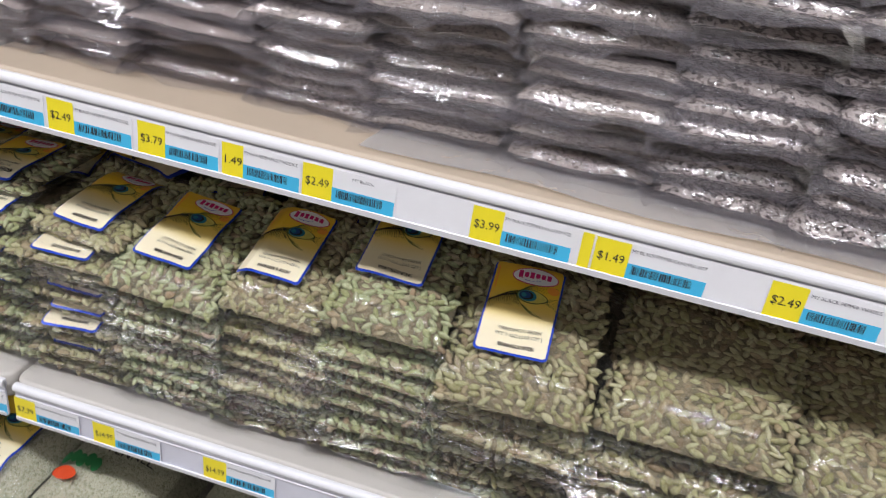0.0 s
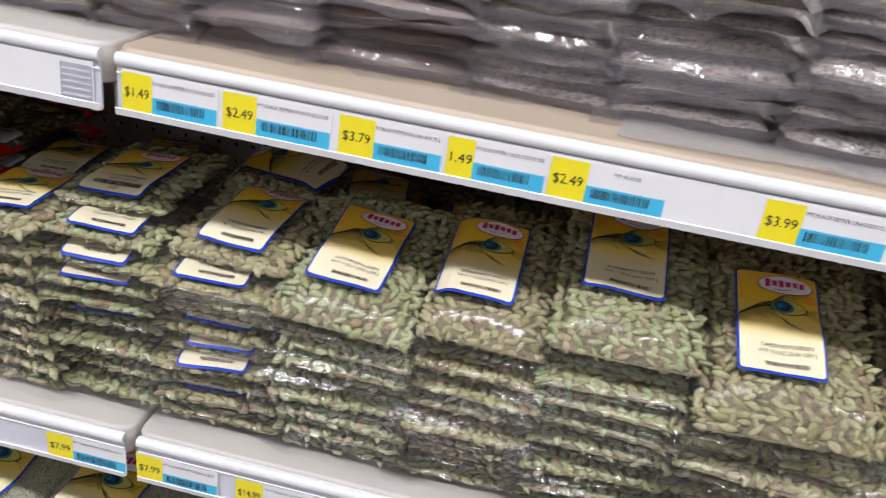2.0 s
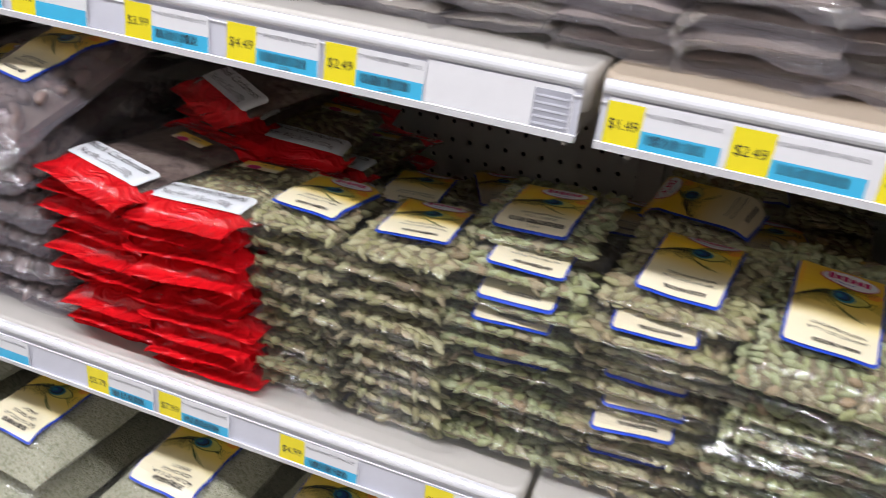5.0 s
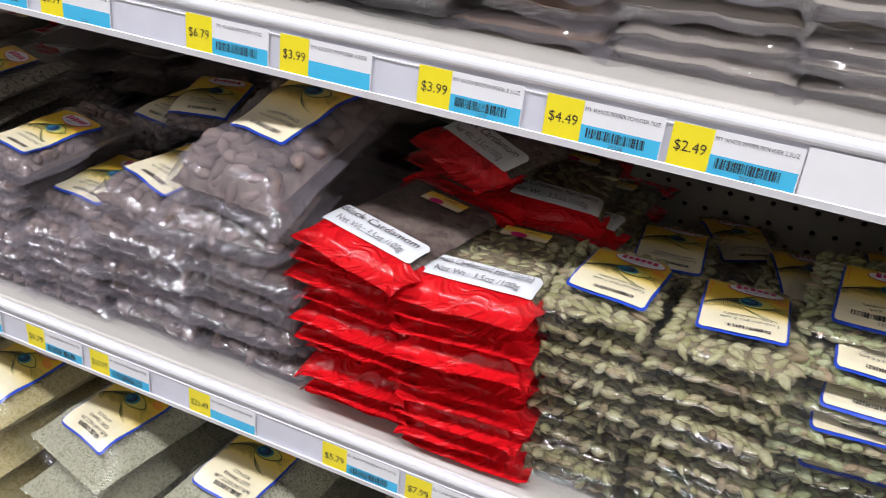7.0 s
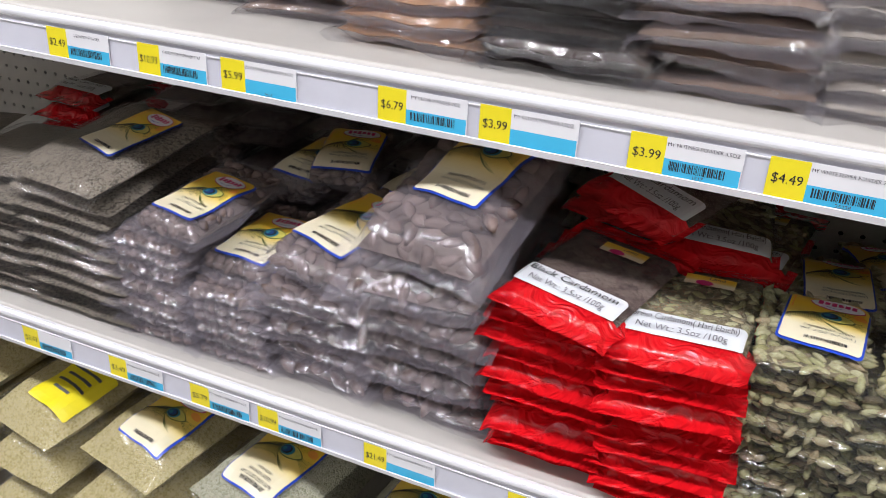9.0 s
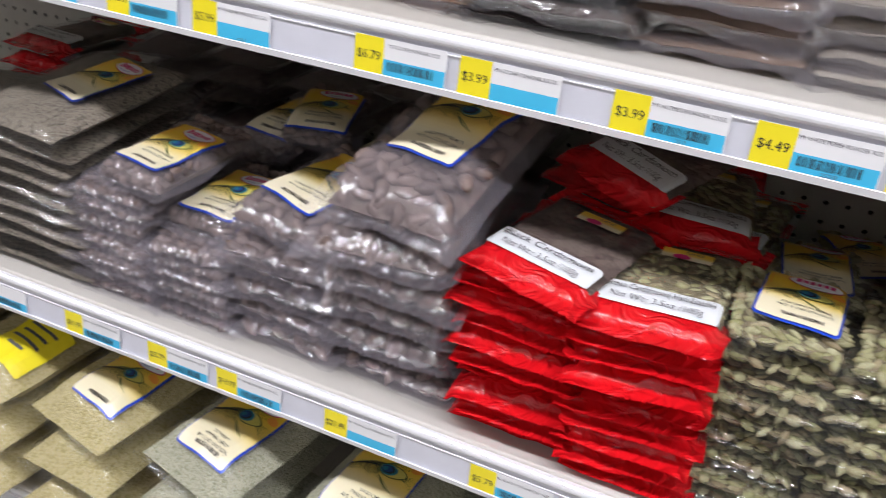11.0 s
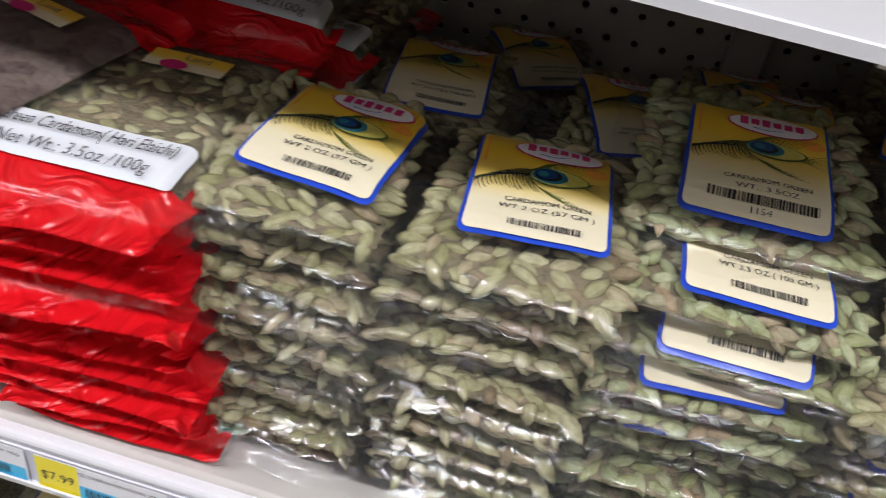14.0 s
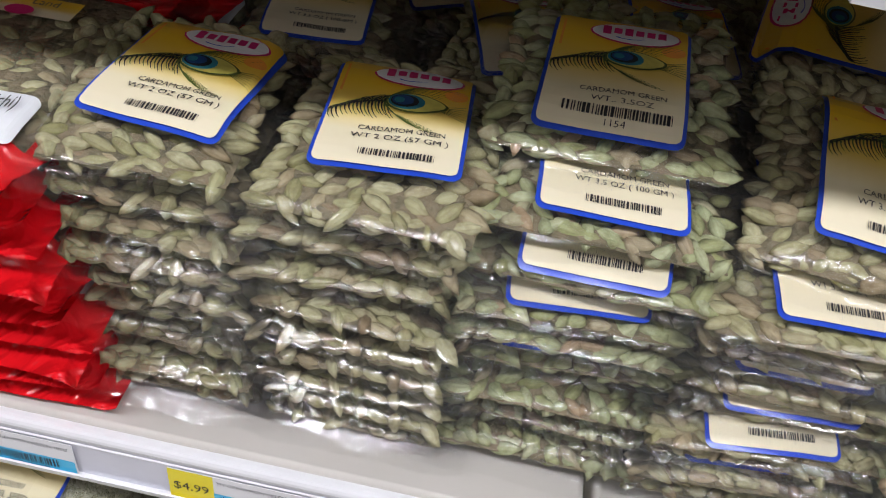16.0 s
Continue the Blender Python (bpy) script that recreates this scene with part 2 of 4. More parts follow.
LABEL_WHITE = plain("label_white", (0.78, 0.80, 0.82), 0.3, 0.03, 40, 0, 0.5, 0.3)
MAGENTA = plain("magenta_print", (0.58, 0.02, 0.16), 0.35, 0.03, 40, 0)
ORANGE = plain("orange_print", (0.85, 0.33, 0.05), 0.35, 0.05, 200, 0)
FEATHER_GREEN = plain("feather_green", (0.10, 0.13, 0.03), 0.35, 0.1, 300, 0)
FEATHER_GOLD = plain("feather_gold", (0.62, 0.55, 0.12), 0.35, 0.1, 300, 0)
FEATHER_TEAL = plain("feather_teal", (0.03, 0.22, 0.30), 0.35, 0.15, 300, 0)
FEATHER_BLUE = plain("feather_blue", (0.015, 0.06, 0.22), 0.35, 0.15, 300, 0)
FLOOR_TILE = plain("floor_tile", (0.42, 0.40, 0.37), 0.3, 0.06, 6, 0.05)
CEILING_PAINT = plain("ceiling_paint", (0.80, 0.80, 0.78), 0.8, 0.03, 8, 0.1)
WALL_PAINT = plain("wall_paint", (0.42, 0.40, 0.37), 0.7, 0.04, 5, 0.1)


def label_paper():
    """Label print: cream below turning to warm yellow above."""
    m, n, l, b = material("label_print")
    uv = n.new("ShaderNodeUVMap")
    uv.uv_map = "UVMap"
    sep = n.new("ShaderNodeSeparateXYZ")
    l.new(uv.outputs[0], sep.inputs[0])
    r = ramp(n, [(0.0, (0.82, 0.74, 0.55)), (0.30, (0.82, 0.74, 0.50)), (0.50, (0.82, 0.60, 0.14)), (0.75, (0.84, 0.54, 0.03)), (1.0, (0.76, 0.46, 0.05))])
    l.new(sep.outputs[1], r.inputs[0])
    l.new(r.outputs[0], b.inputs["Base Color"])
    b.inputs["Roughness"].default_value = 0.32
    b.inputs["Coat Weight"].default_value = 0.3
    return m


LABEL_PRINT = label_paper()


# ---- building helpers ----
def mesh_of(name, verts, faces, mats, index=None, smooth=True, uvs=None):
    me = bpy.data.meshes.new(name)
    me.from_pydata([tuple(map(float, v)) for v in verts], [], faces)
    for m in mats:
        me.materials.append(m)
    if index is not None:
        me.polygons.foreach_set("material_index", index)
    me.polygons.foreach_set("use_smooth", [smooth] * len(me.polygons))
    if uvs is not None:
        lay = me.uv_layers.new(name="UVMap")
        vi = np.zeros(len(me.loops), dtype=np.int32)
        me.loops.foreach_get("vertex_index", vi)
        lay.data.foreach_set("uv", np.asarray(uvs, dtype=np.float32)[vi].ravel())
    me.update()
    return me


def piece(name, me, parent, label="", m=None):
    ob = new(name, me)
    ob.parent = parent
    if m is not None:
        ob.matrix_basis = m
    if label:
        tagged(ob, label)
    return ob


def part(name, bm, mat, parent, label=""):
    me = bpy.data.meshes.new(name)
    bm.to_mesh(me)
    bm.free()
    me.materials.append(mat)
    return piece(name, me, parent, label)


def box_bm(x0, x1, y0, y1, z0, z1, bevel=0.0, seg=2):
    bm = bmesh.new()
    bmesh.ops.create_cube(bm, size=1, matrix=Matrix.Translation(((x0 + x1) / 2, (y0 + y1) / 2, (z0 + z1) / 2)) @ Matrix.Diagonal((x1 - x0, y1 - y0, z1 - z0, 1)))
    if bevel:
        bmesh.ops.bevel(bm, geom=bm.edges[:], offset=bevel, segments=seg, affect="EDGES", profile=0.5)
    return bm


def profile_bm(outline, x0, x1):
    """Extrude a closed (y, z) outline along x."""
    bm = bmesh.new()
    a = [bm.verts.new((x0, y, z)) for y, z in outline]
    b = [bm.verts.new((x1, y, z)) for y, z in outline]
    n = len(outline)
    for i in range(n):
        j = (i + 1) % n
        bm.faces.new((a[i], a[j], b[j], b[i]))
    bm.faces.new(a[::-1])
    bm.faces.new(b)
    bmesh.ops.recalc_face_normals(bm, faces=bm.faces)
    return bm


TEXT_CACHE = {}


def text2d(s, size, width=None):
    """Flat letters as 2D points and faces, centred; width squeezes them to fit."""
    key = (s, round(size, 5), width)
    if key not in TEXT_CACHE:
        cu = bpy.data.curves.new("letters", "FONT")
        cu.body, cu.size, cu.align_x, cu.align_y, cu.resolution_u = s, size, "CENTER", "CENTER", 2
        ob = bpy.data.objects.new("letters", cu)
        me = bpy.data.meshes.new_from_object(ob)
        v = np.array([p.co[:2] for p in me.vertices]) if len(me.vertices) else np.zeros((0, 2))
        f = [tuple(p.vertices) for p in me.polygons]
        if width and len(v):
            v[:, 0] *= width / max(1e-6, v[:, 0].max() - v[:, 0].min())
        bpy.data.objects.remove(ob)
        bpy.data.curves.remove(cu)
        bpy.data.meshes.remove(me)
        TEXT_CACHE[key] = (v, f)
    return TEXT_CACHE[key]


class Print:
    """Collects flat printed shapes in layers."""

    def __init__(self):
        self.v, self.f, self.m, self.lay, self.mats = [], [], [], [], []

    def slot(self, mat):
        if mat not in self.mats:
            self.mats.append(mat)
        return self.mats.index(mat)

    def add(self, pts, faces, mat, layer):
        k = len(self.v)
        self.v += [tuple(p) for p in pts]
        self.lay += [layer] * len(pts)
        self.f += [tuple(k + i for i in f) for f in faces]
        self.m += [self.slot(mat)] * len(faces)

    def rect(self, x0, x1, y0, y1, mat, layer, nx=1, ny=1, corner=0.0):
        def steps(a, c, n):
            if not corner:
                return [a + (c - a) * i / n for i in range(n + 1)]
            edge = [corner * f for f in (0, 0.12, 0.3, 0.6)]
            return [a + e for e in edge] + [a + corner + (c - a - 2 * corner) * i / n for i in range(n + 1)] + [c - e for e in edge[::-1]]

        xs, ys = steps(x0, x1, nx), steps(y0, y1, ny)
        pts, faces = [], []
        for y in ys:
            for x in xs:
                if corner:
                    cx, cy = min(max(x, x0 + corner), x1 - corner), min(max(y, y0 + corner), y1 - corner)
                    a, c = x - cx, y - cy
                    d = math.hypot(a, c)
                    if d > 1e-9:
                        k = max(abs(a), abs(c)) / d
                        pts.append((cx + a * k, cy + c * k))
                        continue
                pts.append((x, y))
        w = len(xs)
        for j in range(len(ys) - 1):
            for i in range(w - 1):
                a = j * w + i
                faces.append((a, a + 1, a + w + 1, a + w))
        self.add(pts, faces, mat, layer)

    def ellipse(self, cx, cy, rx, ry, mat, layer, n=20, point=0.0, turn=0.0):
        pts, faces = [(cx, cy)], [(0, 1 + i, 1 + (i + 1) % n) for i in range(n)]
        ca, sa = math.cos(turn), math.sin(turn)
        rings = max(1, math.ceil(rx / 0.006))
        for j in range(rings):
            f = (j + 1) / rings
            for i in range(n):
                a = 2 * math.pi * i / n
                x, y = f * rx * math.cos(a) * (1 + point * max(0, math.cos(a)) ** 4), f * ry * math.sin(a)
                pts.append((cx + ca * x - sa * y, cy + sa * x + ca * y))
                if j:
                    b, c = 1 + (j - 1) * n, 1 + j * n
                    faces.append((b + i, c + i, c + (i + 1) % n, b + (i + 1) % n))
        self.add(pts, faces, mat, layer)

    def ribbon(self, line, w0, w1, mat, layer):
        pts, faces = [], []
        for i, (x, y) in enumerate(line):
            xa, ya = line[max(0, i - 1)]
            xb, yb = line[min(len(line) - 1, i + 1)]
            d = math.hypot(xb - xa, yb - ya) or 1
            w = (w0 + (w1 - w0) * i / (len(line) - 1)) / 2
            nx, ny = -(yb - ya) / d * w, (xb - xa) / d * w
            pts += [(x + nx, y + ny), (x - nx, y - ny)]
        for i in range(len(line) - 1):
            faces.append((2 * i, 2 * i + 1, 2 * i + 3, 2 * i + 2))
        self.add(pts, faces, mat, layer)

    def text(self, s, cx, cy, size, mat, layer, width=None, turn=0.0, shear=0.0):
        v, f = text2d(s, size, width)
        ca, sa = math.cos(turn), math.sin(turn)
        self.add([(cx + ca * x - sa * y, cy + sa * x + ca * y) for x, y in v], f, mat, layer)

    def barcode(self, x0, x1, y0, y1, mat, layer, seed):
        r = random.Random(seed)
        x = x0
        while x < x1:
            w = r.choice((0.0003, 0.0003, 0.0006, 0.0009)) * (x1 - x0) / 0.03
            self.rect(x, min(x1, x + w), y0, y1, mat, layer)
            x += w + r.choice((0.0003, 0.0004, 0.0007)) * (x1 - x0) / 0.03

    def mesh(self, name, place, uvbox=None):
        verts = [place(x, y, k) for (x, y), k in zip(self.v, self.lay)]
        uvs = None
        if uvbox:
            x0, x1, y0, y1 = uvbox
            uvs = [((x - x0) / (x1 - x0), (y - y0) / (y1 - y0)) for x, y in self.v]
        return mesh_of(name, verts, self.f, self.mats, self.m, False, uvs)


# ---- bags ----
class Pillow:
    """Shape of a filled flat bag lying on its back: x across, y from the front edge to the back, z up from its mid plane."""

    def __init__(self, W, L, T, fin=0.008, side=0.006, nose=None, seed=0, wave=0.0012, back=0.02, lump=0.0, droop=0.002, sharp=0.78, curl=0.004, ruffle=1.0):
        self.ruffle = ruffle
        self.droop, self.sharp, self.curl = droop, sharp, curl
        self.W, self.L, self.T, self.fin, self.side, self.seed, self.wave, self.back, self.lump = W, L, T, fin, side, seed, wave, back, lump
        self.nose = nose or T * 1.5

    def rise(self, k):
        """Swelling from a seal inwards: 0 at the seal, 1 at full thickness."""
        k = min(1, max(0, k))
        return max(0, 1 - (1 - k) ** 2) ** self.sharp

    def flank(self, T):
        return max(0.009, T * 0.55)

    def h(self, x, y, grow=0.0):
        T = self.T + 2 * grow
        a = (self.W / 2 - self.side + grow - abs(x)) / self.flank(T)
        b = (y - self.fin + grow) / self.nose
        c = (self.L - self.back - y) / 0.03
        base = T / 2 * self.rise(a) * self.rise(b) * self.rise(c)
        if base > 0.001:
            base *= 1 + self.lump * noise.noise((x * 28 + self.seed * 7.3, y * 28, self.seed * 1.7))
        return base

    def crease(self, x, y):
        q = self.seed * 3.1
        n1 = noise.noise((x * 55 + q, y * 22, q))
        n2 = abs(noise.noise((x * 95 + q, y * 60, q + 5)))
        return self.wave * (n1 + 0.9 * (0.35 - n2))

    def sag(self, x, y):
        q = self.seed * 2.3
        e = max(0, 1 - y / 0.02)
        wide = 0.0045 * noise.noise((x * 13 + q, y * 5, q))
        return self.ruffle * (wide * (0.45 + 0.75 * e)) + self.ruffle * 0.003 * noise.noise((x * 40 + q, 0.3, q)) * e - self.droop * e * e

    def rim(self, x, y):
        """How the empty seals wave and curl past the filling."""
        q = self.seed * 4.7
        u = max(0, (abs(x) - self.W / 2 + self.side) / self.side)
        v = max(0, 1 - y / self.fin)
        w = max(0, (y - self.L + self.back) / self.back)
        s = 1 if x > 0 else -1
        lift = u * (noise.noise((q + s * 3, y * 17, 0.5)) * 1.5 - 0.25) + v * noise.noise((x * 24 + q, 1.5, q)) * 0.9 * self.ruffle
        lift += u * v * 1.6 * noise.noise((q, s * 2.2, 7.5)) + w * (0.5 + noise.noise((x * 20, q, 3.5)))
        return lift * self.curl

    def skin(self, name, mats, nx=22, ny=26, grow=0.0, creased=True, pick=None, inner=False, tucked=False, welded=False):
        W, L = self.W, self.L
        if inner:
            tuck = 0.006 if tucked else 0.0
            xs = np.linspace(-W / 2 + self.side + tuck, W / 2 - self.side - tuck, nx)
            ys = self.fin + tuck + (L - self.fin - tuck - self.back) * np.linspace(0, 1, ny) ** 1.6
        else:
            e = np.array((0.0, 0.5)) * self.side
            xs = np.r_[-W / 2 + e, np.linspace(-W / 2 + self.side, W / 2 - self.side, nx - 4), W / 2 - e[::-1]]
            ys = np.r_[0, self.fin * 0.5, self.fin + (L - self.fin) * np.linspace(0, 1, ny - 2) ** 1.6]
        verts, faces, idx = [], [], []
        q = self.seed * 1.9
        for side in (1, -1):
            k = len(verts)
            for y in ys:
                for x in xs:
                    rim = inner and tucked and (x in (xs[0], xs[-1]) or y == ys[0])
                    z = (0.0 if rim else self.h(x, y, grow)) * side + self.sag(x, y)
                    X, Y = x, y
                    if not inner:
                        z += 0.0003 * side + self.rim(x, y)
                        v, u = max(0, 1 - y / self.fin), max(0, (abs(x) - W / 2 + self.side) / self.side)
                        Y += 0.35 * self.ruffle * self.fin * v * noise.noise((x * 30 + q, q, 0.7))
                        X += 0.45 * self.side * u * noise.noise((q + (5 if x > 0 else 0), y * 22, 0.2))
                    if creased:
                        z += self.crease(x, y) * 0.5
                    verts.append((X, Y, z))
            for j in range(ny - 1):
                for i in range(nx - 1):
                    a = k + j * nx + i
                    f = (a, a + 1, a + nx + 1, a + nx)
                    mx, my = (xs[i] + xs[i + 1]) / 2, (ys[j] + ys[j + 1]) / 2
                    if welded and side < 0 and (abs(mx) > W / 2 - self.side or my < self.fin or my > self.fin + self.nose):
                        continue
                    faces.append(f if side > 0 else f[::-1])
                    idx.append(pick((xs[i] + xs[i + 1]) / 2, (ys[j] + ys[j + 1]) / 2, side) if pick else 0)
        return mesh_of(name, verts, faces, mats, idx)


POD_N = 6
POD_RINGS = ((-0.36, 0.27), (-0.14, 0.47), (0.12, 0.48), (0.34, 0.27))


def pod_template():
    """Three-cornered dry pod, pointed at both ends."""
    pts, n = [(-0.5, 0, 0)], POD_N
    for t, r in POD_RINGS:
        for i in range(n):
            a = 2 * math.pi * i / n
            rr = r * (1.04 if i % 2 else 0.84)
            pts.append((t, rr * math.cos(a), rr * math.sin(a)))
    pts.append((0.56, 0, 0))
    f = [(0, 1 + (i + 1) % n, 1 + i) for i in range(n)]
    for k in range(len(POD_RINGS) - 1):
        o = 1 + k * n
        f += [(o + i, o + (i + 1) % n, o + n + (i + 1) % n, o + n + i) for i in range(n)]
    o = 1 + (len(POD_RINGS) - 1) * n
    f += [(o + i, o + (i + 1) % n, len(pts) - 1) for i in range(n)]
    return np.array(pts), f[::-1]


POD_V, POD_F = pod_template()
POD_UV = [(0, 0)] + [(abs(3 - i) / 3, 0.5 + t) for t, r in POD_RINGS for i in range(POD_N)] + [(0, 1)]


def pods_mesh(name, pil, mat, depth, length=0.0165, girth=0.0083, seed=0, inset=0.0045, topdepth=None, start=-1.0, density=1.0):
    """Pods pressed against the inside of a bag: round the nose and over the top as far as depth."""
    r = random.Random(seed)
    T = pil.T - 2 * inset
    rs = pil.flank(pil.T)
    line = [(pil.fin + 1.3 * inset + pil.nose * k, -pil.rise(k)) for k in (0.6, 0.4, 0.25, 0.12, 0.04)]
    line += [(pil.fin + 1.3 * inset + pil.nose * k, pil.rise(k)) for k in (0.0, 0.04, 0.12, 0.25, 0.4, 0.55, 0.7, 0.85, 1.0)]
    y = pil.nose + 0.002
    while y < depth:
        line.append((pil.fin + 1.3 * inset + y, 1.0))
        y += 0.002
    pts = np.array([(p[0], p[1] * T / 2) for p in line])
    seg = np.r_[0, np.cumsum(np.hypot(*np.diff(pts, axis=0).T))]
    verts, faces = [], []
    s, step = 0.0, girth * 0.86 / density
    while s < seg[-1]:
        x = -pil.W / 2 + pil.side + girth * r.uniform(0.6, 1.3)
        while x < pil.W / 2 - pil.side - girth * 0.6:
            sj = min(seg[-1], max(0, s + r.uniform(-0.3, 0.3) * step))
            yy, zz = np.interp(sj, seg, pts[:, 0]), np.interp(sj, seg, pts[:, 1])
            if yy < start:
                x += girth
                continue
            a = min(1, max(0.05, (pil.W / 2 - pil.side - abs(x)) / rs))
            if a + (yy - pil.fin) / pil.nose < 0.34:
                x += girth
                continue
            zz *= pil.rise(a)
            j = min(len(seg) - 1, np.searchsorted(seg, sj) + 1)
            d = pts[j] - pts[j - 2] if j >= 2 else pts[1] - pts[0]
            d = d / (np.hypot(*d) or 1)
            t2 = np.array((0, d[0], d[1]))
            nrm = np.array((0, -d[1], d[0]))
            ang = r.gauss(0, 0.85)
            t1 = np.array((1, 0, 0))
            ax = math.cos(ang) * t1 + math.sin(ang) * t2 + r.uniform(-0.22, 0.22) * nrm
            ax /= np.linalg.norm(ax)
            up = nrm - ax * (nrm @ ax)
            up /= np.linalg.norm(up)
            sd = np.cross(up, ax)
            ln, gi = length * r.uniform(0.75, 1.2), girth * r.uniform(0.8, 1.15)
            spin = r.uniform(0, 6.28)
            u2, s2 = math.cos(spin) * up + math.sin(spin) * sd, math.cos(spin) * sd - math.sin(spin) * up
            lim = pil.W / 2 - pil.side - 0.9 * (0.5 * ln * abs(ax[0]) + 0.5 * gi * math.sqrt(max(0, 1 - ax[0] ** 2)))
            xc = max(-lim, min(lim, x))
            c = np.array((xc, yy, zz + pil.sag(xc, yy))) + nrm * r.uniform(-0.003, 0.0)
            P = c + POD_V[:, :1] * ln * ax + POD_V[:, 1:2] * gi * u2 + POD_V[:, 2:3] * gi * s2
            k = len(verts)
            verts.extend(P.tolist())
            faces.extend(tuple(k + q for q in f) for f in POD_F)
            x += (0.55 * length * abs(math.cos(ang)) + 0.9 * girth * abs(math.sin(ang)) + 0.25 * girth) * r.uniform(0.85, 1.2) / density
        s += step
    return mesh_of(name, verts, faces, [mat], uvs=POD_UV * (len(verts) // len(POD_UV)))


def feather_label(w, h, lines, seed=1, big_bar=False):
    """Printed bag label: blue edge, yellow field, oval badge, feather eye, product lines, bar code."""
    p = Print()
    p.rect(-w / 2, w / 2, -h / 2, h / 2, LABEL_BLUE, 0, 10, 13, 0.0045)
    e = 0.0018
    p.rect(-w / 2 + e, w / 2 - e, -h / 2 + e, h / 2 - 0.0006, LABEL_PRINT, 3, 10, 13, 0.0034)
    k = w / 0.065
    by = h / 2 - 0.0118 * k
    p.ellipse(0.006 * k, by, 0.0215 * k, 0.0093 * k, MAGENTA, 4)
    p.ellipse(0.006 * k, by, 0.0206 * k, 0.0085 * k, LABEL_WHITE, 5)
    for i in range(6):
        x = (-0.0075 + 0.0052 * i) * k
        tall = (0.0078, 0.0052, 0.0066, 0.0050, 0.0050, 0.0056)[i] * k
        p.rect(x - 0.0019 * k, x + 0.0019 * k, by - tall / 2 + 0.0010 * k, by + tall / 2 + 0.0010 * k, MAGENTA, 6)
    p.ribbon([((-0.003 + 0.0028 * i) * k, by - (0.0056 - 0.0006 * (i - 2) ** 2 * 0.4) * k) for i in range(6)], 0.0006 * k, 0.0003 * k, LABEL_BLUE, 6)
    p.ellipse(0.0245 * k, by - 0.011 * k, 0.0055 * k, 0.0042 * k, ORANGE, 4)
    p.rect(-w / 2 + 0.004 * k, -w / 2 + 0.0052 * k, h / 2 - 0.03 * k, h / 2 - 0.006 * k, ORANGE, 4)
    ex, ey = 0.004 * k, h / 2 - 0.0345 * k
    k0, k = k, k * 1.3
    def sweep(p0, p1, p2, w0, w1, mat):
        line = [tuple((1 - q) ** 2 * p0[m] + 2 * q * (1 - q) * p1[m] + q * q * p2[m] for m in (0, 1)) for q in (0, 0.17, 0.33, 0.5, 0.67, 0.83, 1.0)]
        line = [(min(w / 2 - 0.004, max(-w / 2 + 0.0025, ex + x * k)), ey + y * k) for x, y in line]
        p.ribbon(line, w0 * k, w1 * k, mat, 4)

    r = random.Random(7)
    for i in range(20):
        s, n = (1 if i < 10 else -1), i % 10
        p1 = (-0.006 + 0.0006 * n, s * (0.0075 + 0.0009 * n))
        p2 = (0.008 + 0.0012 * n, s * (0.0035 + 0.0009 * n)) if s > 0 else (-0.001 + 0.0016 * n, -0.0085 - 0.0009 * n)
        sweep((-0.009, 0.0), p1, p2, 0.0005, 0.00015, FEATHER_GREEN)
    stem = [(-0.0265, -0.0085), (-0.019, -0.0035), (-0.012, -0.001), (-0.006, 0.0)]
    for a, b in zip(stem, stem[1:]):
        sweep(a, ((a[0] + b[0]) / 2, (a[1] + b[1]) / 2 + 0.0005), b, 0.0011, 0.0010, INK)
    for i in range(34):
        q = (i // 2) / 17
        f = q * 2.999
        j = int(f)
        x0 = stem[j][0] + (stem[j + 1][0] - stem[j][0]) * (f - j)
        y0 = stem[j][1] + (stem[j + 1][1] - stem[j][1]) * (f - j)
        reach = (0.005 + 0.004 * q) * r.uniform(0.8, 1.2)
        if i % 2:
            sweep((x0, y0), (x0 + 0.25 * reach, y0 + 0.5 * reach), (x0 + 0.9 * reach, y0 + 0.75 * reach), 0.0007, 0.0002, INK if i % 3 else FEATHER_GREEN)
        else:
            sweep((x0, y0), (x0 - 0.05 * reach, y0 - 0.6 * reach), (x0 + 0.35 * reach, y0 - 1.1 * reach), 0.0007, 0.0002, INK if i % 3 else FEATHER_GREEN)
    for i in range(7):
        line = [(ex + (0.008 + 0.016 * q) * k, ey + (-0.001 + (i - 3) * 0.0022 * q - 0.002 * q * q) * k) for q in (0, 0.33, 0.66, 1.0)]
        p.ribbon(line, 0.0004 * k, 0.00012 * k, FEATHER_GREEN, 4)
    k *= 0.82
    p.ellipse(ex + 0.002 * k, ey, 0.0120 * k, 0.0074 * k, FEATHER_GREEN, 5, 22, 0.25)
    p.ellipse(ex + 0.002 * k, ey, 0.0112 * k, 0.0066 * k, FEATHER_GOLD, 6, 22, 0.22)
    p.ellipse(ex - 0.001 * k, ey, 0.0078 * k, 0.0058 * k, FEATHER_TEAL, 7)
    p.ellipse(ex - 0.0018 * k, ey, 0.0060 * k, 0.0046 * k, INK, 8)
    p.ellipse(ex - 0.0026 * k, ey, 0.0046 * k, 0.0036 * k, FEATHER_BLUE, 9)
    p.ellipse(ex - 0.0040 * k, ey - 0.0004 * k, 0.0022 * k, 0.0022 * k, FEATHER_TEAL, 10)
    k = k0
    y = -h / 2 + 0.0255 * k
    for s in lines:
        p.text(s, 0.004 * k, y, 0.0048 * k, INK, 4, min(0.042 * k, 0.0027 * k * len(s)))
        y -= 0.0058 * k
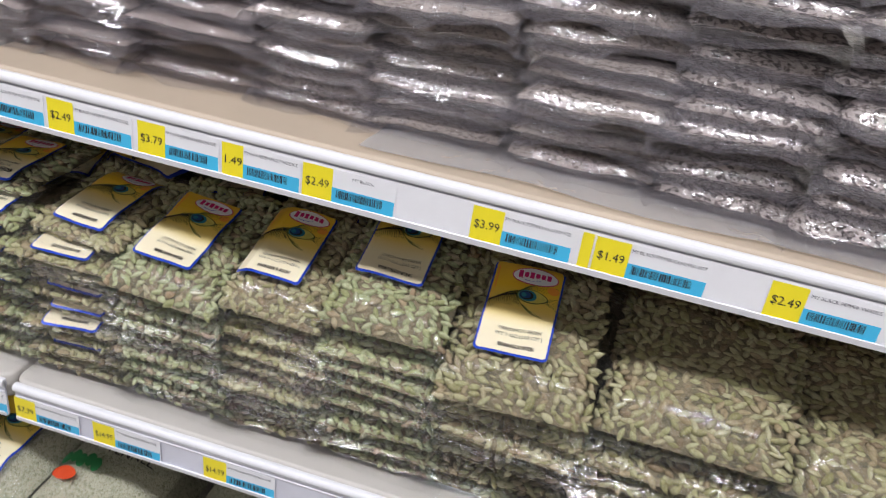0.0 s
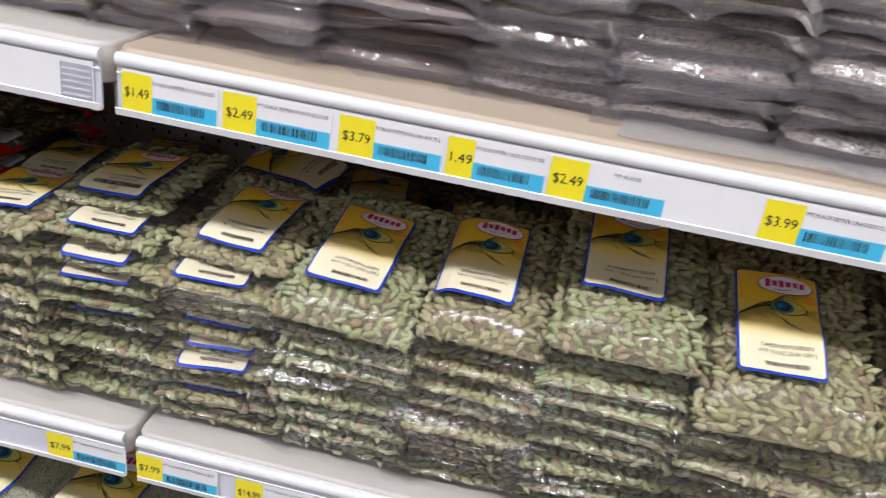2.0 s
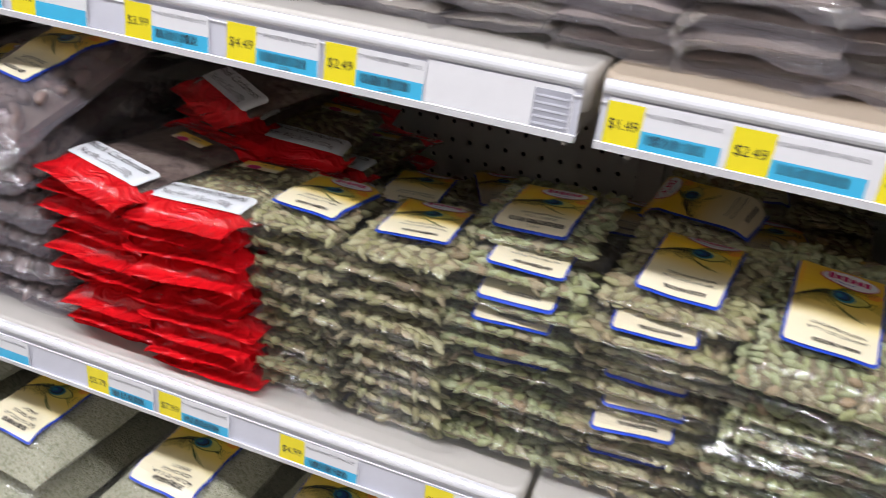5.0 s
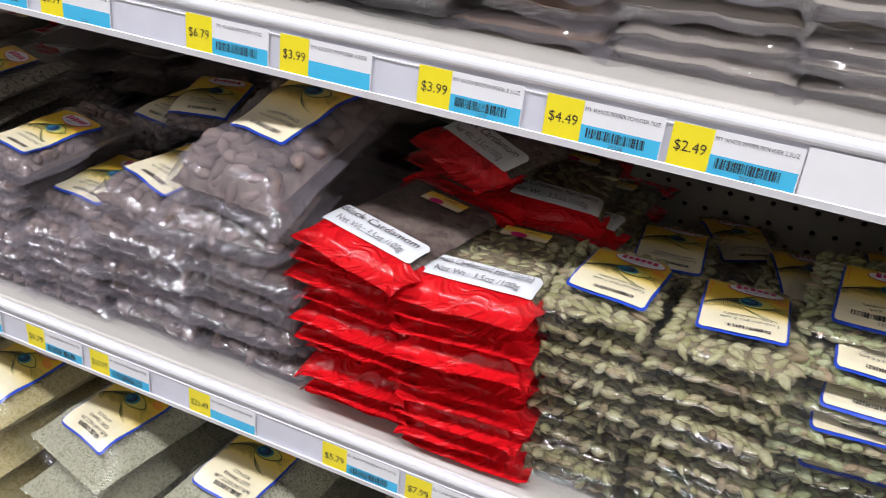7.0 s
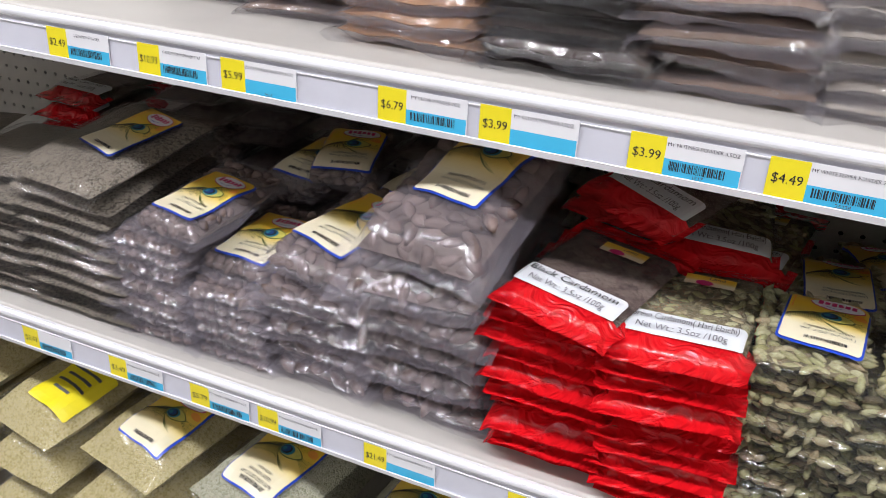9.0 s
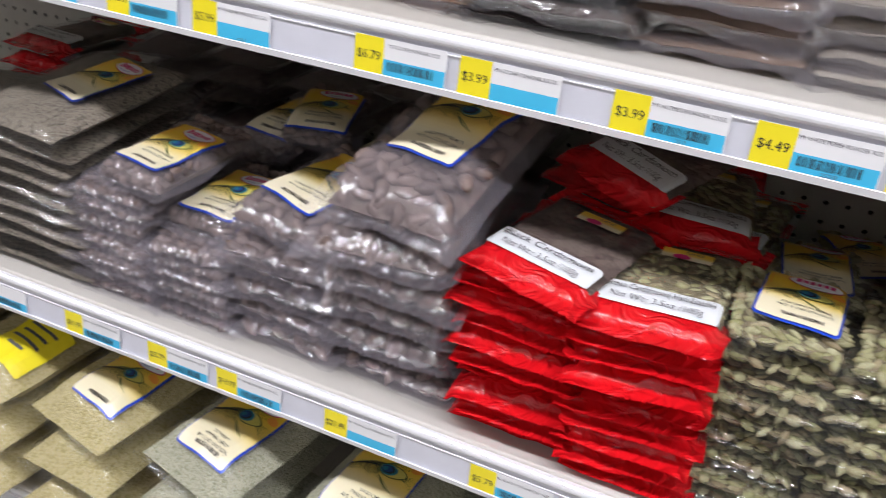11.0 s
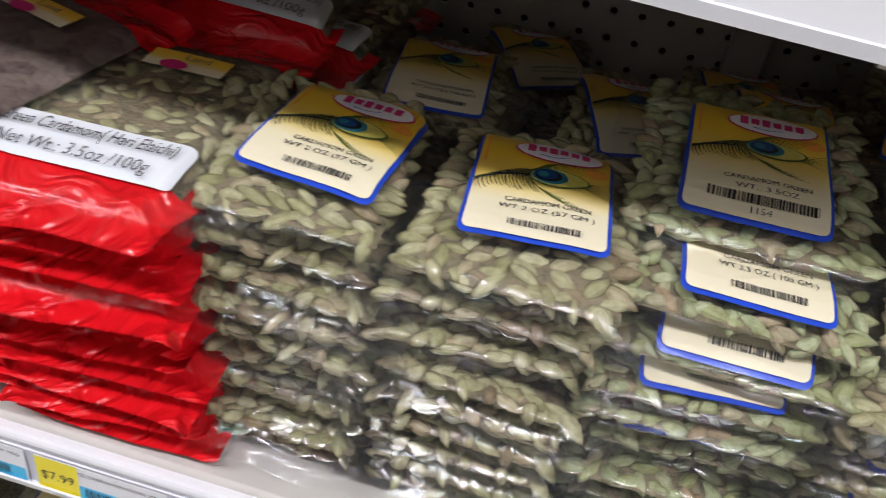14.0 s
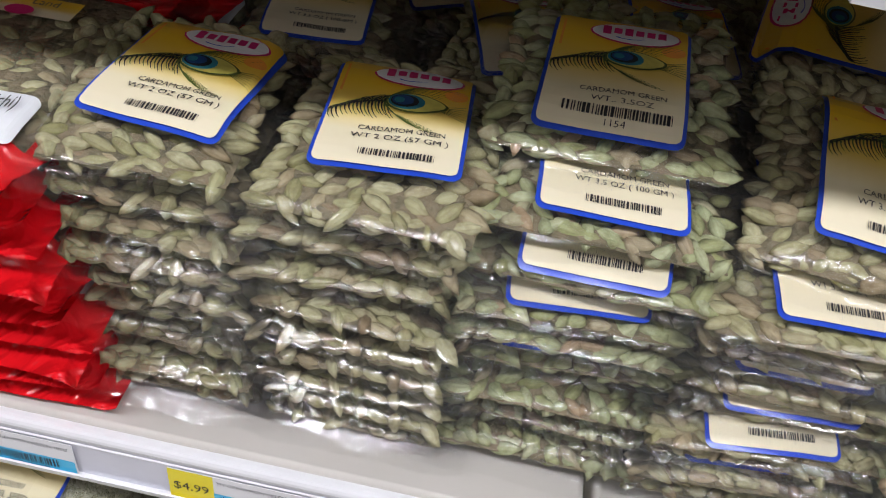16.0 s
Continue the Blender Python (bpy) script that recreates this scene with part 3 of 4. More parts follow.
    if big_bar:
        p.barcode(-0.021 * k, 0.026 * k, -h / 2 + 0.0095 * k, -h / 2 + 0.0155 * k, INK, 4, seed)
        p.text("1154", 0.002 * k, -h / 2 + 0.006 * k, 0.005 * k, INK, 4)
    else:
        p.barcode(-0.012 * k, 0.02 * k, -h / 2 + 0.007 * k, -h / 2 + 0.011 * k, INK, 4, seed)
    return p


def label_on(pil, p, cx, cy, turn=0.0, w=0.065, h=0.098, lift=0.0026):
    ca, sa = math.cos(turn), math.sin(turn)

    def place(x, y, k):
        X, Y = cx + ca * x - sa * y, cy + sa * x + ca * y
        return (X, Y, pil.h(X, Y) + pil.sag(X, Y) + lift + 0.0003 * (k if k < 3 else 4 if k < 4 else k + 2))

    return p.mesh("label", place, (-w / 2, w / 2, -h / 2, h / 2))


P_2OZ = feather_label(0.065, 0.082, ("CARDAMOM GREEN", "WT 2 OZ (57 GM )"), 3)
P_35 = feather_label(0.066, 0.098, ("CARDAMOM GREEN", "WT 3.5 OZ ( 100 GM )"), 4)
P_1154 = feather_label(0.066, 0.090, ("CARDAMOM GREEN", "WT.. 3.5OZ"), 5, True)
P_7 = feather_label(0.066, 0.098, ("CARDAMOM GREEN", "WT 7 OZ (200 GM )"), 6)
P_BLACK = feather_label(0.078, 0.112, ("CARDAMOM BLACK", "WT 14 OZ (397 GM )"), 7)
P_BLACK2 = feather_label(0.074, 0.092, ("CARDAMOM BLACK", "WT 2 OZ (57 GM )"), 8)
P_FENNEL = feather_label(0.084, 0.116, ("LUCKNOW", "FENNEL SEED", "WT 2 LBS (907 GM)"), 9)
GREEN_PRINT = plain("green_print", (0.03, 0.22, 0.07), 0.35, 0.05, 60, 0)
RED_PRINT = plain("red_print", (0.62, 0.07, 0.02), 0.35, 0.05, 60, 0)
P_PENNE = Print()
for k in range(5):
    P_PENNE.ellipse(-0.052 + 0.011 * k, -0.012 + 0.004 * (k % 2), 0.0062, 0.010, GREEN_PRINT, 3, 12, 0.2, 0.3)
P_PENNE.ellipse(-0.038, -0.034, 0.016, 0.010, RED_PRINT, 3, 16)
P_PENNE.text("FENNEL", 0.022, 0.016, 0.017, INK, 3, 0.062)
P_PLAIN = feather_label(0.078, 0.10, (), 10)
P_YELLOW = Print()
P_YELLOW.rect(-0.036, 0.036, -0.045, 0.045, TAG_YELLOW, 0, 8, 10, 0.003)
for row, wide in enumerate((0.052, 0.046, 0.050, 0.030)):
    P_YELLOW.rect(-wide / 2, wide / 2, 0.024 - row * 0.014, 0.0285 - row * 0.014, INK_GREY, 3, 8, 1)


def bag_kind(W, L, T, film, core, seed, pods=None, full=False, print_=None, at=(0, 0.075), turn=0.0, wave=0.0012, length=0.0165, girth=0.0083, nose=None, fin=0.010, inset=0.0060, lump=0.12, density=1.08, back=0.02, droop=0.002, side=0.012, sharp=0.78, curl=0.006):
    """Mesh set for one kind of bag: film, contents, pods, label."""
    pil = Pillow(W, L, T, fin, side, nose, seed, wave, back, lump, droop, sharp, curl)

    def edge(x, y, s):
        return 1 if y < pil.fin * 0.95 or abs(x) > W / 2 - side * 0.95 else 0

    kit = {"film": pil.skin("film", [film, FILM_SEAL if film is FILM else film], 24 if full else 20, 26 if full else 18, 0.0, True, edge, welded=True)}
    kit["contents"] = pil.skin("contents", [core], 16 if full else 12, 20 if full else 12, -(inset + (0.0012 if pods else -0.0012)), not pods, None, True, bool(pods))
    if pods:
        kit["filling"] = pods_mesh("filling", pil, pods, (L - 0.03 if full else 0.045), length, girth, seed, inset, density=density)
    if print_:
        p, w, h = print_
        kit["label"] = label_on(pil, p, at[0], at[1], turn, w, h)
    return kit


def bag(kit, m, name, label, category, group=""):
    top = new(name, kit["contents"])
    top.matrix_basis = m
    tagged(top, label, category, group)
    for k in ("film", "filling", "label"):
        if k in kit:
            o = piece(k, kit[k], top, {"film": "clear creased plastic film", "filling": "", "label": "printed label with a feather eye and blue edge"}[k])
            if k == "filling":
                tagged(o, kind="stuff")
    return top


# ---- the room ----
def slab(name, x0, x1, y0, y1, z0, z1, mat):
    me = bpy.data.meshes.new(name)
    bm = box_bm(x0, x1, y0, y1, z0, z1)
    bm.to_mesh(me)
    bm.free()
    me.materials.append(mat)
    return tagged(new(name, me), kind="structure")


slab("floor", -5, 5, -4.2, 1.2, -0.1, 0.0, FLOOR_TILE)
slab("ceiling", -5, 5, -4.2, 1.2, 3.0, 3.1, CEILING_PAINT)
slab("wall_north", -5, 5, 1.2, 1.3, 0, 3.0, WALL_PAINT)
slab("wall_south", -5, 5, -4.3, -4.2, 0, 3.0, WALL_PAINT)
slab("wall_west", -5.1, -5, -4.2, 1.2, 0, 3.0, WALL_PAINT)
slab("wall_east", 5, 5.1, -4.2, 1.2, 0, 3.0, WALL_PAINT)

# ---- shelves ----
Y_BACK = 0.475
JOINT = -0.012
UP_Z, LOW_Z, BASE_Z = 1.275, 0.912, 0.56
TILT_UP = 0.022


def up_z(x):
    """Height of the upper shelf's surface, which hangs slightly askew."""
    return UP_Z + (JOINT - x) * TILT_UP


def deck_bm(x0, x1, r=0.014):
    """Steel shelf with rounded front corners and a turned-down lip; surface at z = 0."""
    bm = bmesh.new()
    plan = [(x0, Y_BACK - 0.004)]
    for i in range(7):
        a = math.pi + math.pi / 2 * i / 6
        plan.append((x0 + r + r * math.cos(a), 0.004 + r + r * math.sin(a)))
    for i in range(7):
        a = 1.5 * math.pi + math.pi / 2 * i / 6
        plan.append((x1 - r + r * math.cos(a), 0.004 + r + r * math.sin(a)))
    plan.append((x1, Y_BACK - 0.004))
    levels = [(0.0035, 0.0), (0.001, -0.001), (0.0, -0.0035), (0.0, -0.030), (0.003, -0.033)]
    rings = []
    cx, cy = (x0 + x1) / 2, 0.24
    for inset, z in levels:
        rings.append([bm.verts.new((x + inset * (1 if x < cx else -1), y + (inset if y < cy else 0), z)) for x, y in plan])
    n = len(plan)
    for a, b in zip(rings, rings[1:]):
        for i in range(n):
            j = (i + 1) % n
            bm.faces.new((a[i], b[i], b[j], a[j]))
    bm.faces.new(rings[0][::-1])
    bm.faces.new(rings[-1])
    bmesh.ops.recalc_face_normals(bm, faces=bm.faces)
    for f in bm.faces:
        f.smooth = len(f.verts) == 4
    return bm


def channel(parent, x0, x1):
    """Price channel clipped to the shelf front: backing strip, rolled top edge and bottom lip."""
    part("price_channel", profile_bm([(0.003, -0.050), (0.003, -0.007), (0.0005, -0.007), (0.0005, -0.050)], x0, x1), CHANNEL_WHITE, parent, "pale plastic price channel")
    arc = [(0.001 - 0.0045 * math.sin(a), -0.0085 + 0.0052 * math.cos(a)) for a in [math.pi * i / 8 for i in range(9)]]
    top = part("channel_edge", profile_bm([(0.0045, -0.0035)] + arc + [(0.0045, -0.0135)], x0, x1), CHANNEL_LIP, parent, "glossy rolled upper edge")
    part("channel_edge", profile_bm([(0.003, -0.0515), (0.003, -0.049), (-0.0015, -0.0485), (-0.003, -0.0455), (-0.0042, -0.046), (-0.003, -0.0515)], x0, x1), CHANNEL_LIP, parent, "glossy lower lip")
    part("channel_rib", profile_bm([(0.001, -0.020), (0.001, -0.0185), (-0.0006, -0.0188), (-0.0006, -0.0197)], x0, x1), CHANNEL_LIP, parent)
    return top


def shelf(x0, x1, m, label, deck_mat=None):
    root = new("gondola_shelf")
    root.matrix_basis = m
    tagged(root, label, "shelf", "gondola shelves")
    part("deck", deck_bm(x0, x1), deck_mat or SHELF_PAINT, root)
    channel(root, x0 + 0.004, x1 - 0.004)
    part("bracket", box_bm(x0 + 0.02, x0 + 0.024, 0.05, 0.47, -0.07, -0.034), SHELF_PAINT, root)
    part("bracket", box_bm(x1 - 0.024, x1 - 0.02, 0.05, 0.47, -0.07, -0.034), SHELF_PAINT, root)
    return root


lean = math.degrees(math.atan(TILT_UP))
shelf(-2.2, -0.003, pose(JOINT, 0, UP_Z, 0, lean, 0), "cream painted steel shelf holding stacked spice powder bags")
shelf_right = shelf(0.003, 1.225, pose(JOINT, 0, UP_Z, 0, lean, 0), "painted steel shelf, coloured tan by warm reflection, holding stacked pepper bags", DECK_WARM_LIT)
shelf(-2.2, -0.003, pose(JOINT, 0, LOW_Z), "cream painted steel shelf holding stacked cardamom bags")
shelf(0.003, 1.225, pose(JOINT, 0, LOW_Z), "cream painted steel shelf holding stacked green cardamom bags")
shelf(-2.2, -0.003, pose(JOINT, 0.0, BASE_Z), "cream painted steel shelf holding fennel seed bags")
shelf(0.003, 1.225, pose(JOINT, 0.0, BASE_Z), "cream painted steel shelf holding large seed bags")


def shelf_liner(x0, x1, y0, y1):
    """Loose crumpled plastic sheet laid on the shelf under the bags."""
    nx, ny = 60, 14
    verts, faces = [], []
    for j in range(ny):
        for i in range(nx):
            x, y = x0 + (x1 - x0) * i / (nx - 1), y0 + (y1 - y0) * j / (ny - 1)
            lift = 0.0016 + 0.0030 * max(0, noise.noise((x * 16, y * 20, 2.2))) + 0.0016 * abs(noise.noise((x * 45, y * 60, 8.1)))
            edge = noise.noise((x * 9, 0.5, 4.0)) * 0.008 if j == 0 else 0
            verts.append((x + (noise.noise((y * 20, 3.3, 1.0)) * 0.008 if i == 0 else 0), max(0.010, y + edge), lift))
    for j in range(ny - 1):
        for i in range(nx - 1):
            a = j * nx + i
            faces.append((a, a + 1, a + nx + 1, a + nx))
    ob = new("shelf_liner", mesh_of("shelf_liner", verts, faces, [LINER]))
    ob.matrix_basis = pose(JOINT, 0, UP_Z + 0.0005, 0, lean, 0)
    tagged(ob, "clear crumpled plastic sheet lying on the pepper bag shelf", "plastic sheet")


shelf_liner(0.387, 1.20, 0.016, 0.20)


def pegboard():
    """Perforated back panel, holes on an inch grid."""
    g, r = 0.0254, 0.0036
    verts, faces = [], []
    z0, z1 = 0.97, 1.25
    x0, nx, nz = -2.2, 102, 11
    for j in range(nz):
        for i in range(nx):
            cx, cz = x0 + g * (i + 0.5), z0 + g * (j + 0.5)
            k = len(verts)
            for a in range(8):
                t = math.pi / 4 * a
                s = g / 2 / max(abs(math.cos(t)), abs(math.sin(t)))
                verts.append((cx + s * math.cos(t), Y_BACK, cz + s * math.sin(t)))
            for a in range(8):
                t = math.pi / 4 * a
                verts.append((cx + r * math.cos(t), Y_BACK, cz + r * math.sin(t)))
            for a in range(8):
                t = math.pi / 4 * a
                verts.append((cx + r * math.cos(t), Y_BACK + 0.004, cz + r * math.sin(t)))
            for a in range(8):
                b = (a + 1) % 8
                faces.append((k + a, k + 8 + a, k + 8 + b, k + b))
                faces.append((k + 8 + a, k + 16 + a, k + 16 + b, k + 8 + b))
    root = new("back_panel", mesh_of("back_panel", verts, faces, [PEGBOARD], smooth=False))
    tagged(root, "off-white perforated pegboard back panel of the shelving", kind="structure")
    zt = z0 + nz * g
    part("panel_lower", box_bm(-2.2, 1.25, Y_BACK, Y_BACK + 0.004, 0.0, z0), PEGBOARD, root)
    part("panel_upper", box_bm(-2.2, 1.25, Y_BACK, Y_BACK + 0.004, zt, 1.9), PEGBOARD, root)
    part("panel_side", box_bm(x0 + nx * g, 1.25, Y_BACK, Y_BACK + 0.004, z0, zt), PEGBOARD, root)
    # dark sheet added behind the holes as the shade seen through them
    part("hole_shade_sheet", box_bm(-2.2, 1.25, Y_BACK + 0.012, Y_BACK + 0.02, 0.0, 1.9), GAP_SHADE, root)


pegboard()
for ux in (-2.19, JOINT, 1.214):
    up = new("upright", None)
    tagged(up, "slotted steel upright post of the shelving", "post", "shelving uprights")
    part("post", box_bm(ux - 0.016, ux + 0.016, Y_BACK - 0.02, Y_BACK - 0.001, 0, 1.9, 0.002), SHELF_PAINT, up)


# ---- price tags ----
TAG_W, TAG_H = 0.083, 0.031


def price_tag(x, z, price, line, code, m=None, yellow=0.027, w=TAG_W, fade=False, blank_bar=False):
    root = new("price_tag")
    root.matrix_basis = m @ pose(x, -0.0016, z) if m else pose(x, -0.0016, z)
    tagged(root, "white shelf price tag with yellow price and blue bar code", "price tag", "price tags")
    up = lambda X, Y, k: (X, -0.00018 * k, Y - TAG_H)

    def flat(name, draw):
        p = Print()
        draw(p)
        return piece(name, p.mesh(name, up), root)

    part("paper", box_bm(0, w, 0.0, 0.0003, -TAG_H, 0), PAPER, root)
    flat("price_field", lambda p: p.rect(0, yellow, 0.0002, TAG_H - 0.0002, TAG_YELLOW, 1))
    flat("code_field", lambda p: p.rect(yellow, w - 0.0008, 0.0004, 0.0145, TAG_BLUE, 1))
    flat("price", lambda p: p.text(price, yellow / 2, 0.0155, 0.0105, INK, 2, min(yellow * 0.80, 0.0042 * len(price))))
    if line:
        flat("product_line", lambda p: p.text(line, yellow + (w - yellow) / 2 - 0.001, 0.0255, 0.0042, INK_GREY, 2, min(w - yellow - 0.004, 0.00235 * len(line))))
    if not blank_bar:
        bars = flat("bar_code", lambda p: p.barcode(yellow + 0.004, w - 0.011, 0.0058, 0.0128, INK, 2, len(line) * 7 + int(x * 1000)))
        tagged(bars, kind="stuff")
    if code:
        flat("code_number", lambda p: p.text(code, yellow + 0.026, 0.0030, 0.0042, INK_GREY, 2))
    return root


LEFT_UP = pose(JOINT, 0, UP_Z, 0, lean, 0)
T_UP = -0.0165
for x, price, line, code, bare in (
    (-1.009, "$2.49", "CARDAMOM POWDER", "", False), (-0.889, "$10.99", "CARDAMOM POWDER 7OZ", "", False), (-0.789, "$5.99", "MY CARDAMOM POWDER 3.5OZ", "2515", True),
    (-0.623, "$6.79", "MY CLOVE POWDER 7OZ", "", False), (-0.529, "$3.99", "MY CLOVE POWDER 3.5OZ", "", True), (-0.406, "$3.99", "MY NUTMEG POWDER 3.5OZ", "1517", False),
    (-0.306, "$4.49", "MY WHITE PEPPER POWDER 7OZ", "25238", False), (-0.218, "$2.49", "MY WHITE PEPPER POWDER 3.5OZ", "25972", False)):
    price_tag(x - JOINT, T_UP, price, line, code, LEFT_UP, blank_bar=bare)
blank = new("blank_tag", None)
blank.matrix_basis = LEFT_UP
tagged(blank, "blank white card in the price channel", "price tag")
part("paper", box_bm(-0.122, -0.012, -0.0016, -0.0011, -0.047, -0.0145), PAPER, blank)
part("code_field", box_bm(-0.040, -0.013, -0.0022, -0.0017, -0.046, -0.018, 0.0002), GREY_PATCH, blank, "faded grey code field")
for k in range(5):
    part("code_line", box_bm(-0.0385, -0.0145, -0.0026, -0.0023, -0.0435 + 0.005 * k, -0.0420 + 0.005 * k), CHANNEL_WHITE, blank)
RIGHT_UP = LEFT_UP
for x, price, line, w, yl in (
    (0.0, "$1.49", "MY BLACK PEPPER POW FINE 3OZ", 0.079, 0.025), (0.083, "$2.49", "MY BLACK PEPPER POW FINE 3.5OZ", 0.086, 0.027), (0.175, "$3.79", "MY BLACK PEPPER GROUND FINE 7OZ", 0.079, 0.027),
    (0.257, "1.49", "MY BLACK PEPPER CRACK COARSE 3OZ", 0.073, 0.020), (0.332, "$2.49", "MY BLACK", 0.083, 0.027), (0.480, "$3.99", "MY BLACK PEPPER CRACKED 7OZ", 0.083, 0.026),
    (0.580, "$1.49", "MY BLACK PEPPER CRACKED 3OZ", 0.088, 0.027), (0.712, "$2.49", "MY BLACK PEPPER WHOLE", 0.083, 0.027)):
    price_tag(x - JOINT, T_UP, price, line, "", RIGHT_UP, yellow=yl, w=w)
part("paper_strip", box_bm(0.012, 1.2, -0.0009, -0.0005, -0.0475, -0.0145), PAPER, shelf_right, "white paper strip")
sl = new("price_tag", None)
tagged(sl, "narrow yellow strip of a covered price tag", "price tag", "price tags")
sl.matrix_basis = RIGHT_UP
part("paper", box_bm(0.581, 0.590, -0.0016, -0.0012, -0.0475, -0.0165), TAG_YELLOW, sl)
LOW = pose(JOINT, 0, LOW_Z)
T_LOW = -0.0195
for x, price, line, code, bare in (
    (-1.143, "$2.49", "", "", False), (-0.997, "$3.49", "MY BLACK CARDAMOM 2OZ", "", False), (-0.873, "$5.79", "MY BLACK CARDAMOM 3.5OZ", "1176", False),
    (-0.778, "$10.99", "MY BLACK CARDAMOM 7OZ", "1175", False), (-0.642, "$21.49", "MY BLACK CARDAMOM 14OZ", "1278", True), (-0.480, "$5.79", "ISL BLACK CARDAMOM 100G", "811911030495", False),
    (-0.390, "$7.99", "ISL CARDAMOM GREEN 100G", "911911030632", False), (-0.250, "$4.99", "MY CARDAMOM GREEN 2OZ", "1165", False), (-0.100, "$7.99", "MY CARDAMOM GREEN 3.5OZ", "1154", False)):
    price_tag(x - JOINT, T_LOW, price, line, code, LOW, blank_bar=bare)
for x, price, line in ((-0.006, "$7.99", "MY CARDAMOM GREEN 3.5OZ"), (0.095, "$14.99", "MY CARDAMOM GREEN 7OZ"), (0.23, "$14.99", "MY CARDAMOM GREEN 7OZ")):
    price_tag(x - JOINT, T_LOW, price, line, "", LOW)


# ---- stacks of bags ----
def stack(kits, top_kit, x0, x1, n, z0, z_top, y0, y1, T, T_top, tilt, name, label, top_label, category, group, seed, turn=2.5, spread=0.003, top_at=None, slide=0.005):
    """n bags piled up; the topmost may be thicker and lie askew."""
    r = random.Random(seed)
    cx = (x0 + x1) / 2
    room = z_top - z0 - T_top
    weights = [r.uniform(0.72, 1.32) for _ in range(max(1, n - 1))]
    total, run = sum(weights), 0.0
    for i in range(n):
        q = i / max(1, n - 1)
        last = i == n - 1
        kit = top_kit if last and top_kit else kits[-1] if i == n - 2 else kits[r.randrange(len(kits))]
        share = 1.0 if last else weights[i] / total * len(weights)
        z = z0 + (room + T_top / 2 if last else (run + weights[i] / 2) / total * room)
        run += 0 if last else weights[i]
        x = cx + r.uniform(-spread, spread)
        y = y0 + (y1 - y0) * q + (r.uniform(-slide, slide) if i else 0.0)
        rz = r.uniform(-turn, turn)
        rx = tilt * q + r.uniform(-1.2, 1.2)
        if last and top_at:
            x, y, rz = cx + top_at[0], top_at[1], top_at[2]
        bag(kit, pose(x, y, z, rx, r.uniform(-2.2, 2.2), rz) @ Matrix.Diagonal((1, 1, 0.35 + 0.65 * share, 1)), name, top_label if last and top_kit else label, category, group)


def kits_for(W, L, T, film, core, pods, count, seed, **kw):
    return [bag_kind(W, L, T, film, core, seed + i, pods, **kw) for i in range(count)]


SH = LOW_Z + 0.001
G = "stacked green cardamom bags"
LG = "clear plastic bag packed with dried green cardamom pods"
LT = "clear bag of green cardamom pods with a yellow feather label"


def green_stack(x0, x1, n, z_top, T_top, tilt, print_, seed, L=0.15, y0=0.014, y1=0.0, at=(0.0, 0.075), lturn=0.0, pods=GREEN_PODS, top_at=None, nose=None, top_L=None, edge=None, pod=(0.0165, 0.0083)):
    W = x1 - x0 + 0.031
    room = z_top - SH - T_top
    T = room / (n - 1) * 1.0
    kits = kits_for(W, L, T, FILM, FILL_SHADED_GREEN, pods, 4, seed, droop=0.003, length=pod[0], girth=pod[1])
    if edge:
        kits += [bag_kind(W, L, T, FILM, FILL_SHADED_GREEN, seed + 20 + i, pods, False, edge, (0.0, 0.064 + 0.004 * i), 0.02) for i in range(3)]
    top = bag_kind(W, top_L or L, T_top, FILM, FILL_SHADED_GREEN, seed + 50, pods, True, print_, at, lturn, nose=nose, length=pod[0], girth=pod[1])
    stack(kits, top, x0, x1, n, SH, z_top, y0, y1, T, T_top, tilt, "cardamom_bag", LG, LT, "spice bag", G, seed, 4.0, 0.004, top_at, 0.007)


green_stack(-0.289, -0.203, 9, 1.110, 0.026, 2, (P_2OZ, 0.065, 0.082), 101, at=(0.006, 0.072), lturn=-0.12, y1=-0.012)
green_stack(-0.203, -0.104, 9, 1.110, 0.027, 2, (P_2OZ, 0.065, 0.082), 102, at=(0.000, 0.076), lturn=0.10, y1=-0.015)
green_stack(-0.104, 0.006, 9, 1.128, 0.025, 3, (P_1154, 0.072, 0.094), 103, at=(-0.002, 0.066), pods=PALE_PODS, y1=-0.005, top_at=(-0.006, 0.034, -3), L=0.16, edge=(P_35, 0.066, 0.098))
green_stack(0.006, 0.122, 10, 1.106, 0.028, 11, (P_35, 0.066, 0.098), 104, at=(0.0, 0.076), y1=-0.004, L=0.17, top_L=0.15, top_at=(0.002, 0.012, -8), edge=(P_35, 0.066, 0.098))
green_stack(0.122, 0.245, 8, 1.093, 0.048, 16, (P_7, 0.066, 0.098), 105, at=(-0.006, 0.094), y1=-0.016, L=0.19, nose=0.045, pods=PALE_PODS, pod=(0.0145, 0.0072))
green_stack(0.245, 0.352, 8, 1.102, 0.048, 16, (P_7, 0.066, 0.098), 106, at=(-0.016, 0.094), y1=-0.018, L=0.19, nose=0.045, pod=(0.0145, 0.0072))
green_stack(0.352, 0.470, 8, 1.118, 0.050, 18, (P_7, 0.066, 0.098), 107, at=(-0.008, 0.112), y1=-0.020, L=0.21, nose=0.045, pods=PALE_PODS, pod=(0.0145, 0.0072))
green_stack(0.470, 0.606, 7, 1.088, 0.054, 24, (P_7, 0.066, 0.098), 108, at=(-0.010, 0.105), y1=-0.025, L=0.22, nose=0.05, pod=(0.0145, 0.0072))
green_stack(0.606, 0.772, 6, 1.090, 0.060, 18, None, 109, y1=-0.020, L=0.24, nose=0.05, pod=(0.0145, 0.0072))
